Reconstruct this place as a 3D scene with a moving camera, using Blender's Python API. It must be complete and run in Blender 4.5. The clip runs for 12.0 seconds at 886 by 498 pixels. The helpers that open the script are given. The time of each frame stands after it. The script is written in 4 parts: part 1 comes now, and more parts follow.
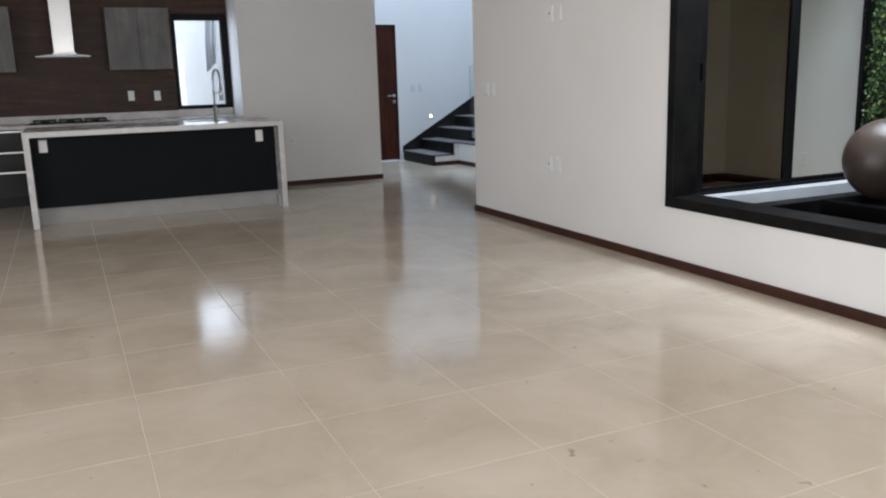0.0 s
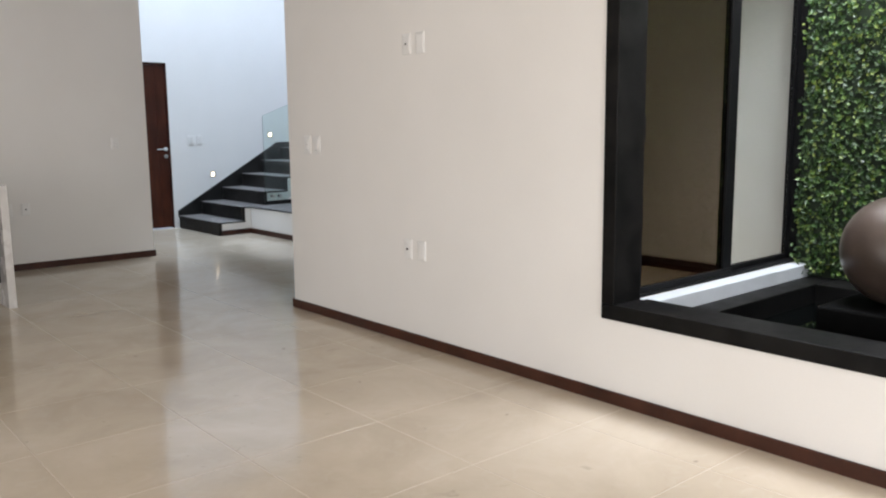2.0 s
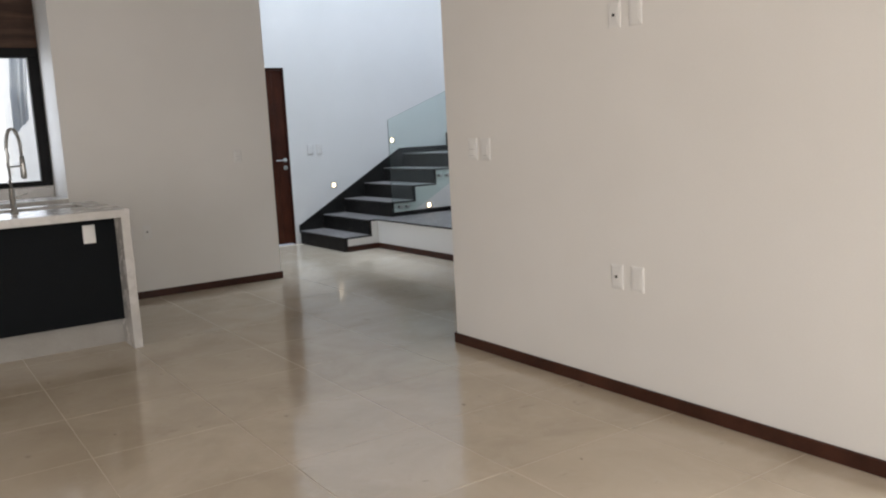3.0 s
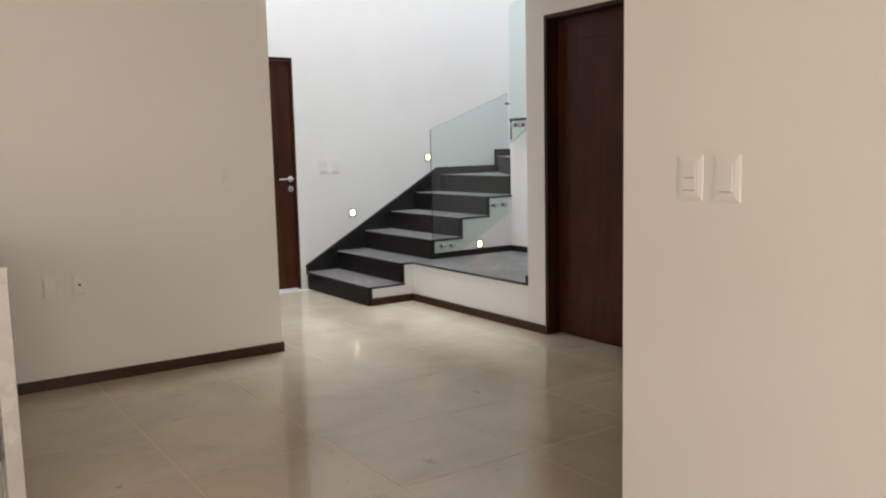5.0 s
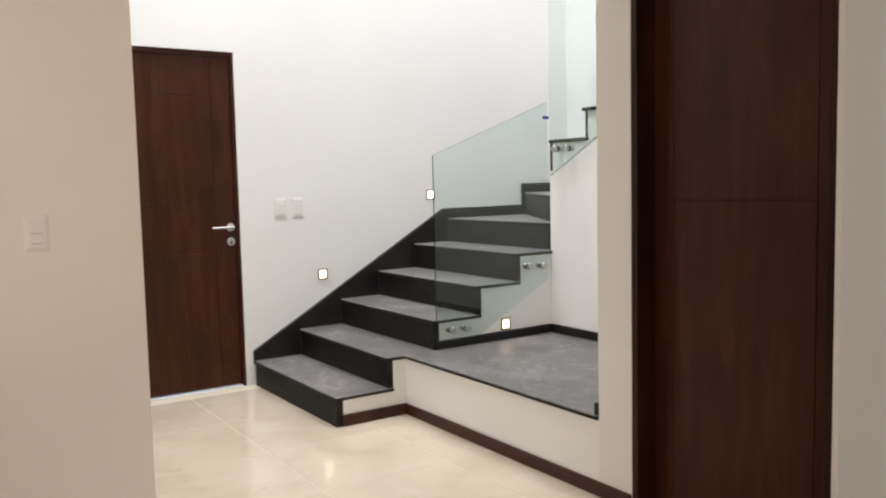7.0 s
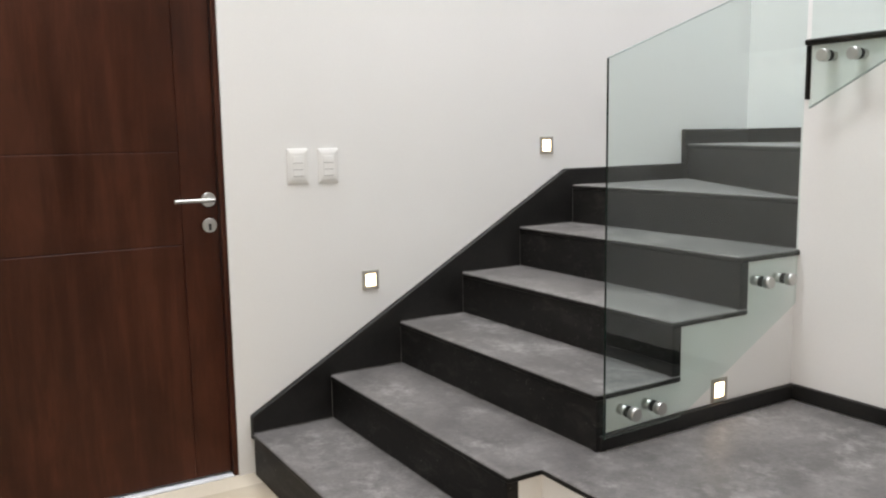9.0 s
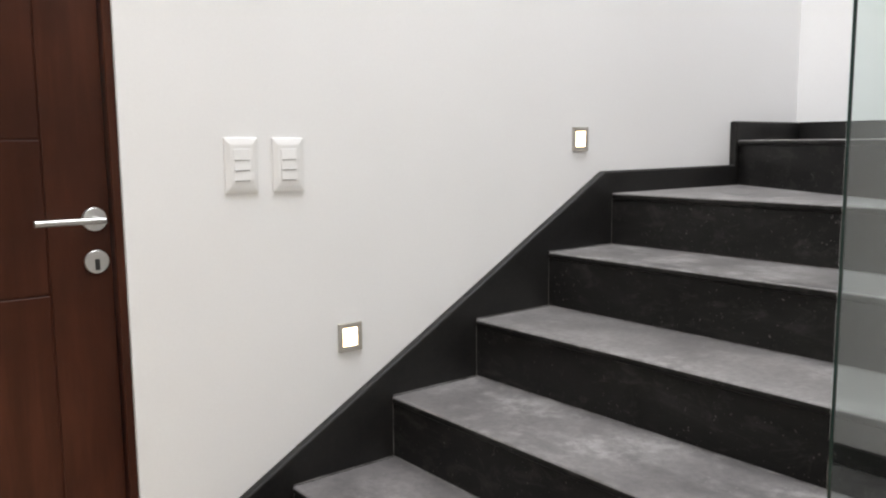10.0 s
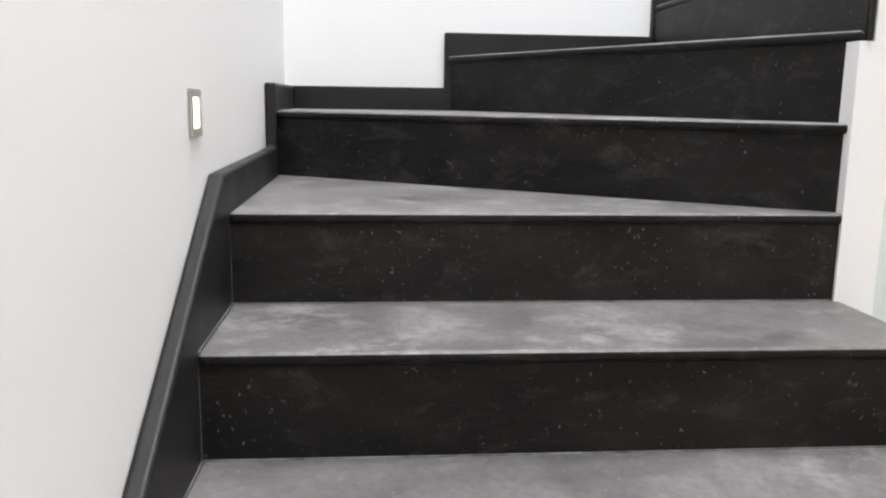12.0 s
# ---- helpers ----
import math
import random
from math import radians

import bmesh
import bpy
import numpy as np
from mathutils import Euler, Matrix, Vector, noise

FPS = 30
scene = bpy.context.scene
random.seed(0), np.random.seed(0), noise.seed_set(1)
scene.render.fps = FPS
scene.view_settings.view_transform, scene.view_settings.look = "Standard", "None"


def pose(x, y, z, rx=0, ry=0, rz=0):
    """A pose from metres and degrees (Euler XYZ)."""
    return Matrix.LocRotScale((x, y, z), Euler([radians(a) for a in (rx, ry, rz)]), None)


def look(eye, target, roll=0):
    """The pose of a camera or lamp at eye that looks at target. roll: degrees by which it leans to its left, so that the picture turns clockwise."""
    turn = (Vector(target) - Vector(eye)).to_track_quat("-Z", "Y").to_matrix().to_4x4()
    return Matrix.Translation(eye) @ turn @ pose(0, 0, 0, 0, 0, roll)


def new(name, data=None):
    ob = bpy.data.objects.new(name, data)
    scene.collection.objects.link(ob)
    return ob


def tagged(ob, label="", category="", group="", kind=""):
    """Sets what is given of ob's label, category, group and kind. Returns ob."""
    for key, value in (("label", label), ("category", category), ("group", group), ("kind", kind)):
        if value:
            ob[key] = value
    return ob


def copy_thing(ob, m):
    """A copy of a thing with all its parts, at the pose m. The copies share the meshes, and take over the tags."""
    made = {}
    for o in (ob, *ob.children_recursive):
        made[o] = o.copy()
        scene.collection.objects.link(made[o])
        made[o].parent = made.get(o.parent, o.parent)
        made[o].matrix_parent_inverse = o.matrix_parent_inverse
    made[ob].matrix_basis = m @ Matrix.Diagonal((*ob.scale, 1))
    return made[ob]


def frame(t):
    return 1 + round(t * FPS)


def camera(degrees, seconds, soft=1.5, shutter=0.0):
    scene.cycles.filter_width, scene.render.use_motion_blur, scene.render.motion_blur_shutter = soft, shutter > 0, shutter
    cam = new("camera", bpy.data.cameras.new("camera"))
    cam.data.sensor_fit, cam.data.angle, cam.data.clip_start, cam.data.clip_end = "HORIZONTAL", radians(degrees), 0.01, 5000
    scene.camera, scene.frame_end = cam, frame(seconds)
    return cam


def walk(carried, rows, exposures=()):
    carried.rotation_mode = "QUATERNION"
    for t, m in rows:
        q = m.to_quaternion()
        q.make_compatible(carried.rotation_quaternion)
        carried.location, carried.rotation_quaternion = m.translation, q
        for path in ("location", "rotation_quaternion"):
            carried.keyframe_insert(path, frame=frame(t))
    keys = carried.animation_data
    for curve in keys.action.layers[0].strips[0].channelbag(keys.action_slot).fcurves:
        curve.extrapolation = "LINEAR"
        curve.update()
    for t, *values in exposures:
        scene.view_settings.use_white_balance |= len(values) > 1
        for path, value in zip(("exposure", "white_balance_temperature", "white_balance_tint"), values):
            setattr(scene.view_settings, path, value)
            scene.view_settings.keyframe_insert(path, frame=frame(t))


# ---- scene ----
cam = camera(56.8, 12.0, soft=2.1)
PATH = [
    (0, (-4.984, -12.433, 1.286), (-4.174, -10.65, 0.878), -1.7),
    (0.5, (-4.838, -11.967, 1.282), (-3.783, -10.319, 0.866), -2.5),
    (1, (-4.666, -11.513, 1.308), (-3.446, -9.969, 0.952), -1.1),
    (1.5, (-4.501, -10.997, 1.301), (-3.235, -9.481, 0.988), -0.8),
    (2, (-4.369, -10.469, 1.296), (-3.081, -8.967, 0.999), -0.6),
    (2.5, (-4.291, -9.898, 1.305), (-3.06, -8.357, 0.977), -1.2),
    (3, (-4.162, -9.347, 1.293), (-3.057, -7.704, 1.007), -3.0),
    (3.2, (-4.111, -9.134, 1.283), (-3.053, -7.459, 1.01), -3.2),
    (4.8, (-3.333, -7.286, 1.274), (-2.2, -5.659, 1.006), -2.0),
    (5, (-3.226, -7.054, 1.27), (-2.11, -5.412, 1.03), -1.3),
    (5.2, (-3.113, -6.852, 1.275), (-1.992, -5.209, 1.061), -1.5),
    (5.5, (-2.976, -6.569, 1.297), (-1.808, -4.952, 1.145), -1.65),
    (5.9, (-2.724, -6.166, 1.317), (-1.538, -4.558, 1.221), -1.1),
    (6, (-2.647, -6.064, 1.315), (-1.461, -4.456, 1.213), -1.1),
    (6.3, (-2.415, -5.744, 1.311), (-1.218, -4.146, 1.195), -2.0),
    (6.5, (-2.307, -5.564, 1.291), (-1.12, -3.959, 1.156), -1.4),
    (6.7, (-2.133, -5.369, 1.304), (-0.983, -3.739, 1.156), -1.4),
    (8.3, (-1.198, -3.723, 1.207), (-0.154, -2.032, 0.982), -0.6),
    (8.5, (-1.099, -3.474, 1.196), (-0.067, -1.775, 0.977), -0.5),
    (8.6, (-1.036, -3.35, 1.212), (-0.019, -1.644, 0.978), -0.2),
    (9, (-0.915, -2.899, 1.236), (0.119, -1.208, 0.97), -0.9),
    (9.5, (-0.75, -2.387, 1.209), (0.286, -0.701, 0.921), -0.2),
    (10, (-0.611, -1.819, 1.191), (0.624, -0.266, 0.935), -0.5),
    (10.5, (-0.419, -1.322, 1.19), (1.166, -0.134, 0.912), 0.7),
    (11, (-0.302, -0.924, 1.197), (1.578, -0.325, 0.867), 1.2),
    (11.5, (-0.1, -0.577, 1.207), (1.852, -0.294, 0.875), -0.3),
    (12, (0.039, -0.295, 1.226), (2.0, -0.456, 0.869), 0.8),
]
walk(cam, [(t, look(e, g, r)) for t, e, g, r in PATH],
     [(0, -0.16, 5760, 12), (1.5, 0.10, 6040, 13), (2.1, 0.22, 6180, 13), (3.2, -0.08, 6520, 14), (5.0, 0.26, 7350, 16), (6.0, 0.30, 7550, 17), (6.7, 0.52, 7750, 18), (8.4, 0.54, 7700, 17), (9.0, 0.54, 7700, 17), (9.5, 0.72, 7650, 18), (10.5, 0.58, 7500, 18), (11.0, 0.74, 7500, 18), (12.0, 0.90, 7450, 18)])

# ---- world and light ----
world = bpy.data.worlds.new("sky")
scene.world = world
world.use_nodes = True
wn = world.node_tree.nodes
sky = wn.new("ShaderNodeTexSky")
sky.sky_type = "NISHITA"
sky.sun_disc = False
sky.sun_elevation, sky.sun_rotation = radians(50), radians(166)
wn["Background"].inputs[1].default_value = 0.15
world.node_tree.links.new(sky.outputs[0], wn["Background"].inputs[0])

sun = new("sun", bpy.data.lights.new("sun", "SUN"))
sun.data.energy, sun.data.angle, sun.data.color = 5.0, radians(12), (1.0, 0.96, 0.9)
sun.matrix_world = look((0, 0, 10), (-2.0, 8.0, 0))


def opening_light(name, eye, target, sx, sy, watts, colour, spread=180):
    d = bpy.data.lights.new(name, "AREA")
    d.shape, d.size, d.size_y, d.energy, d.color = "RECTANGLE", sx, sy, watts, colour
    d.spread = radians(spread)
    ob = new(name, d)
    ob.matrix_world = look(eye, target)
    return ob


opening_light("skylight_stairs", (1.5, -0.95, 6.3), (1.5, -0.94, 0), 1.7, 2.3, 61, (0.755, 0.875, 1.0), 112)
opening_light("skylight_entrance", (-0.5, -1.1, 6.3), (-0.5, -1.09, 0), 1.2, 1.6, 58, (0.755, 0.875, 1.0), 112)
opening_light("skylight_patio", (-0.35, -9.0, 4.2), (-0.35, -8.99, 0), 1.6, 1.7, 190, (0.97, 0.99, 1.0))
# rear and side daylight from unseen openings, added to brighten the living room
opening_light("added_rear_daylight", (-3.9, -14.25, 1.25), (-3.9, 0, 1.2), 4.2, 2.3, 146, (1.0, 0.95, 0.88))
opening_light("added_side_daylight", (-8.4, -9.5, 1.3), (0, -9.5, 1.2), 5.0, 2.3, 112, (1.0, 0.925, 0.835))
opening_light("daylight_kitchen_window", (-3.32, -1.582, 1.56), (-3.32, -4, 1.56), 0.54, 1.0, 4.2, (0.84, 0.92, 1.0))


# ---- materials ----
def make_mat(name, rough=0.5, metal=0.0, spec=0.5):
    m = bpy.data.materials.new(name)
    m.use_nodes = True
    b = m.node_tree.nodes["Principled BSDF"]
    b.inputs["Roughness"].default_value = rough
    b.inputs["Metallic"].default_value = metal
    b.inputs["Specular IOR Level"].default_value = spec
    return m, m.node_tree.nodes, m.node_tree.links, b


def coords(n, l, scale=(1, 1, 1), space="Object"):
    tc = n.new("ShaderNodeTexCoord")
    mp = n.new("ShaderNodeMapping")
    mp.inputs["Scale"].default_value = scale
    l.new(tc.outputs[space], mp.inputs["Vector"])
    return mp.outputs[0]


def world_coords(n, l, scale=(1, 1, 1)):
    g = n.new("ShaderNodeNewGeometry")
    mp = n.new("ShaderNodeMapping")
    mp.inputs["Scale"].default_value = scale
    l.new(g.outputs["Position"], mp.inputs["Vector"])
    return mp.outputs[0]


def noise_node(n, l, vec, scale, detail=4, rough=0.6, dist=0.0):
    t = n.new("ShaderNodeTexNoise")
    t.inputs["Scale"].default_value, t.inputs["Detail"].default_value = scale, detail
    t.inputs["Roughness"].default_value, t.inputs["Distortion"].default_value = rough, dist
    l.new(vec, t.inputs["Vector"])
    return t.outputs["Fac"]


def ramp(n, l, fac, stops):
    r = n.new("ShaderNodeValToRGB")
    el = r.color_ramp.elements
    while len(el) < len(stops):
        el.new(0.5)
    for e, (p, c) in zip(el, stops):
        e.position, e.color = p, (*c, 1) if len(c) == 3 else c
    l.new(fac, r.inputs[0])
    return r.outputs[0]


def remap(n, l, fac, a, b, c, d):
    r = n.new("ShaderNodeMapRange")
    for i, v in zip((1, 2, 3, 4), (a, b, c, d)):
        r.inputs[i].default_value = v
    l.new(fac, r.inputs[0])
    return r.outputs[0]


def mix_rgb(n, l, fac, a, b, mode="MIX"):
    m = n.new("ShaderNodeMix")
    m.data_type, m.blend_type = "RGBA", mode
    for sock, v in ((m.inputs[0], fac), (m.inputs[6], a), (m.inputs[7], b)):
        if isinstance(v, (int, float)):
            sock.default_value = v
        elif isinstance(v, tuple):
            sock.default_value = (*v, 1)
        else:
            l.new(v, sock)
    return m.outputs[2]


def add_bump(n, l, b, height, strength, distance=0.002):
    bp = n.new("ShaderNodeBump")
    bp.inputs["Strength"].default_value, bp.inputs["Distance"].default_value = strength, distance
    l.new(height, bp.inputs["Height"])
    l.new(bp.outputs[0], b.inputs["Normal"])


def mottled(name, c1, c2, scale=3.0, fine=60.0, rough=(0.4, 0.6), metal=0.0, bump=0.1, dist=0.002, spec=0.5, stretch=(1, 1, 1)):
    """Two colours mixed by a broad and a fine noise, with uneven gloss and a fine relief."""
    m, n, l, b = make_mat(name, 0.5, metal, spec)
    v = world_coords(n, l, stretch)
    broad, small = noise_node(n, l, v, scale, 3), noise_node(n, l, v, fine, 3)
    s = n.new("ShaderNodeMath")
    s.operation = "MULTIPLY_ADD"
    l.new(small, s.inputs[0])
    s.inputs[1].default_value = 0.35
    l.new(broad, s.inputs[2])
    l.new(ramp(n, l, s.outputs[0], [(0.45, c1), (0.9, c2)]), b.inputs["Base Color"])
    l.new(remap(n, l, broad, 0.3, 0.7, *rough), b.inputs["Roughness"])
    if bump:
        add_bump(n, l, b, small, bump, dist)
    return m


PLASTER = mottled("white wall plaster", (0.76, 0.745, 0.715), (0.81, 0.795, 0.77), 0.9, 140, (0.55, 0.7), bump=0.12, dist=0.001)
STAIR_PLASTER = mottled("white stairwell plaster", (0.80, 0.80, 0.79), (0.85, 0.85, 0.845), 0.8, 140, (0.5, 0.65), bump=0.1, dist=0.001)
CEILING = mottled("ceiling paint", (0.78, 0.775, 0.76), (0.82, 0.815, 0.80), 0.8, 120, (0.7, 0.8), bump=0.08, dist=0.001)
GROUT = mottled("pale grout", (0.56, 0.49, 0.39), (0.64, 0.57, 0.465), 4, 90, (0.6, 0.8))
BLACK_STONE = mottled("black cement skirting", (0.0055, 0.0052, 0.0052), (0.018, 0.0172, 0.0165), 5, 90, (0.4, 0.6), bump=0.25, dist=0.002, spec=0.3)
SATIN = mottled("satin nickel bezel", (0.32, 0.30, 0.265), (0.42, 0.395, 0.35), 5, 120, (0.4, 0.5), bump=0.03)
BLOCK_SHEET = mottled("pale sun blocking sheet", (0.72, 0.73, 0.74), (0.76, 0.77, 0.78), 3, 60, (0.4, 0.5), bump=0.0)
FRAME_STONE = mottled("black granite frame", (0.003, 0.003, 0.003), (0.011, 0.0105, 0.010), 7, 220, (0.4, 0.55), bump=0.15, dist=0.001, spec=0.12)
BASEBOARD_WOOD = mottled("dark stained baseboard", (0.032, 0.0110, 0.0065), (0.066, 0.0225, 0.0125), 5, 60, (0.35, 0.5), bump=0.1, spec=0.3)
ALUMINIUM_BLACK = mottled("black aluminium", (0.004, 0.004, 0.0045), (0.007, 0.007, 0.0075), 4, 150, (0.4, 0.5), metal=0.0, bump=0.03, spec=0.12)
QUARTZ = mottled("white quartz worktop", (0.50, 0.48, 0.455), (0.62, 0.605, 0.58), 6, 160, (0.2, 0.32), bump=0.0)
ISLAND_PANEL = mottled("charcoal laminate", (0.0028, 0.0040, 0.0052), (0.005, 0.0068, 0.0088), 3, 80, (0.55, 0.65), bump=0.05, spec=0.12)
DRAWER_PANEL = mottled("dark charcoal drawer front", (0.0045, 0.0045, 0.0045), (0.009, 0.0085, 0.0085), 4, 60, (0.5, 0.6), bump=0.06, stretch=(0.2, 1, 3))
# island plinth: pale colour greyed to hold the shade of its recess
SHADED_PLINTH = mottled("pale plinth darkened for shade", (0.30, 0.285, 0.26), (0.36, 0.345, 0.32), 4, 90, (0.4, 0.5), bump=0.03)
STEEL = mottled("brushed stainless steel", (0.48, 0.48, 0.465), (0.58, 0.58, 0.565), 5, 200, (0.28, 0.40), metal=1.0, bump=0.04)
PLASTIC = mottled("white switch plastic", (0.77, 0.765, 0.75), (0.81, 0.805, 0.79), 3, 90, (0.28, 0.36), bump=0.02)
PLASTIC_DARK = mottled("dark socket hole", (0.02, 0.02, 0.02), (0.035, 0.035, 0.035), 3, 90, (0.4, 0.5), bump=0.02)
ROCKER_SHADE = mottled("grey painted rocker shade", (0.14, 0.135, 0.13), (0.20, 0.195, 0.19), 3, 90, (0.5, 0.6), bump=0.02)
WHITE_CURB = mottled("white painted curb", (0.46, 0.49, 0.51), (0.56, 0.59, 0.61), 4, 60, (0.4, 0.6), bump=0.2)
NEIGHBOUR = mottled("white exterior paint", (0.85, 0.85, 0.85), (0.90, 0.90, 0.90), 1.5, 50, (0.7, 0.8), bump=0.15)
PEDESTAL = mottled("matt black stone", (0.002, 0.002, 0.002), (0.005, 0.005, 0.005), 6, 90, (0.6, 0.7), bump=0.1, spec=0.05)
CAULK = mottled("pale joint filler", (0.05, 0.048, 0.047), (0.26, 0.255, 0.25), 14, 120, (0.7, 0.8), bump=0.1)
GLAZE = mottled("brown glazed ceramic", (0.056, 0.041, 0.033), (0.084, 0.063, 0.050), 2.5, 90, (0.30, 0.40), bump=0.06)
IRON = mottled("black cast iron", (0.010, 0.010, 0.010), (0.022, 0.021, 0.020), 6, 200, (0.5, 0.65), bump=0.3)
CONCRETE = mottled("pale exterior concrete", (0.42, 0.41, 0.39), (0.56, 0.55, 0.53), 1.2, 50, (0.8, 0.9), bump=0.3)
BACKING = mottled("dark planting panel", (0.006, 0.012, 0.005), (0.014, 0.026, 0.010), 8, 60, (0.8, 0.9), bump=0.3)
TAPE = mottled("blue masking tape", (0.006, 0.045, 0.24), (0.010, 0.06, 0.30), 9, 80, (0.5, 0.6), bump=0.05)
RUBBER = mottled("black rubber gasket", (0.012, 0.012, 0.012), (0.018, 0.018, 0.018), 9, 80, (0.5, 0.6), bump=0.03)
PALE_METAL = mottled("pale bluish metal", (0.62, 0.64, 0.68), (0.70, 0.72, 0.76), 6, 120, (0.35, 0.45), bump=0.03)
EDGE_PALE = mottled("ground glass edge", (0.20, 0.27, 0.26), (0.26, 0.34, 0.33), 5, 60, (0.3, 0.4), bump=0.0)
GLASS_EDGE = mottled("dark green glass edge", (0.006, 0.018, 0.015), (0.010, 0.028, 0.023), 5, 60, (0.08, 0.14), bump=0.0)
CLOTH = mottled("pale grey exterior fabric", (0.72, 0.75, 0.79), (0.82, 0.85, 0.88), 3, 60, (0.8, 0.9), bump=0.1)


def wood(name, dark, mid, light, along="Z", rough=(0.26, 0.4)):
    """Stained timber with cathedral grain along one axis."""
    m, n, l, b = make_mat(name, spec=0.2)
    sc = {"X": (0.10, 1, 1), "Y": (1, 0.10, 1), "Z": (1, 1, 0.10)}[along]
    v = world_coords(n, l, sc)
    g1 = noise_node(n, l, v, 11, 4, 0.55, 0.9)
    g2 = noise_node(n, l, v, 75, 3, 0.6, 0.4)
    wave = n.new("ShaderNodeTexWave")
    wave.wave_type, wave.bands_direction, wave.wave_profile = "BANDS", "DIAGONAL", "SIN"
    for key, value in (("Scale", 5.0), ("Distortion", 9.0), ("Detail", 3.0), ("Detail Scale", 1.4), ("Detail Roughness", 0.55)):
        wave.inputs[key].default_value = value
    l.new(v, wave.inputs["Vector"])
    broad = noise_node(n, l, world_coords(n, l, (1.0, 1.0, 0.6)), 4.0, 4, 0.6, 0.6)
    s = n.new("ShaderNodeMath")
    s.operation = "MULTIPLY_ADD"
    l.new(g2, s.inputs[0])
    s.inputs[1].default_value = 0.45
    l.new(g1, s.inputs[2])
    s2 = n.new("ShaderNodeMath")
    s2.operation = "MULTIPLY_ADD"
    l.new(wave.outputs["Fac"], s2.inputs[0])
    s2.inputs[1].default_value = 0.16
    l.new(s.outputs[0], s2.inputs[2])
    col = ramp(n, l, s2.outputs[0], [(0.50, dark), (0.80, mid), (1.08, light)])
    tone = remap(n, l, broad, 0.3, 0.7, 0.74, 1.22)
    col2 = n.new("ShaderNodeVectorMath")
    col2.operation = "SCALE"
    l.new(col, col2.inputs[0])
    l.new(tone, col2.inputs["Scale"])
    l.new(col2.outputs[0], b.inputs["Base Color"])
    l.new(remap(n, l, g1, 0.3, 0.7, *rough), b.inputs["Roughness"])
    add_bump(n, l, b, g2, 0.12, 0.001)
    return m


DOOR_WOOD = wood("walnut stained door", (0.036, 0.0096, 0.0045), (0.050, 0.0137, 0.0065), (0.067, 0.0195, 0.0094), rough=(0.32, 0.45))
SPLASH_WOOD = wood("brown wood wall panel", (0.030, 0.0150, 0.0095), (0.052, 0.027, 0.017), (0.078, 0.042, 0.027), "X", (0.4, 0.5))
GREY_WOOD = wood("grey streaked cabinet laminate", (0.120, 0.117, 0.110), (0.140, 0.137, 0.129), (0.165, 0.161, 0.151), "Z", (0.35, 0.45))
FRAME_WOOD = wood("red brown door frame", (0.016, 0.0046, 0.0030), (0.028, 0.0082, 0.0052), (0.042, 0.0130, 0.0080), rough=(0.34, 0.46))


def tile_material():
    m, n, l, b = make_mat("polished beige porcelain", 0.16)
    v = world_coords(n, l)
    cloud, vein = noise_node(n, l, v, 1.7, 5, 0.6, 0.6), noise_node(n, l, v, 9, 5, 0.65, 1.2)
    col = ramp(n, l, cloud, [(0.30, (0.497, 0.420, 0.320)), (0.52, (0.568, 0.488, 0.380)), (0.75, (0.632, 0.555, 0.446))])
    col = mix_rgb(n, l, remap(n, l, vein, 0.52, 0.75, 0.0, 0.30), col, (0.62, 0.565, 0.475))
    info = n.new("ShaderNodeObjectInfo")
    tone = remap(n, l, info.outputs["Random"], 0, 1, 0.98, 1.02)
    sc = n.new("ShaderNodeVectorMath")
    sc.operation = "SCALE"
    l.new(col, sc.inputs[0])
    l.new(tone, sc.inputs["Scale"])
    # scattered scuffs left by building work
    stain = noise_node(n, l, world_coords(n, l, (1.0, 1.7, 1.0)), 6.5, 4, 0.55, 0.9)
    mask = remap(n, l, stain, 0.68, 0.76, 0.0, 0.5)
    col = mix_rgb(n, l, mask, sc.outputs[0], (0.30, 0.255, 0.20))
    speck = noise_node(n, l, v, 13, 3, 0.5, 0.6)
    col = mix_rgb(n, l, remap(n, l, speck, 0.72, 0.77, 0.0, 0.6), col, (0.20, 0.17, 0.14))
    l.new(col, b.inputs["Base Color"])
    l.new(remap(n, l, vein, 0.3, 0.7, 0.10, 0.16), b.inputs["Roughness"])
    add_bump(n, l, b, noise_node(n, l, v, 2.2, 2), 0.05, 0.004)
    return m


TILE = tile_material()


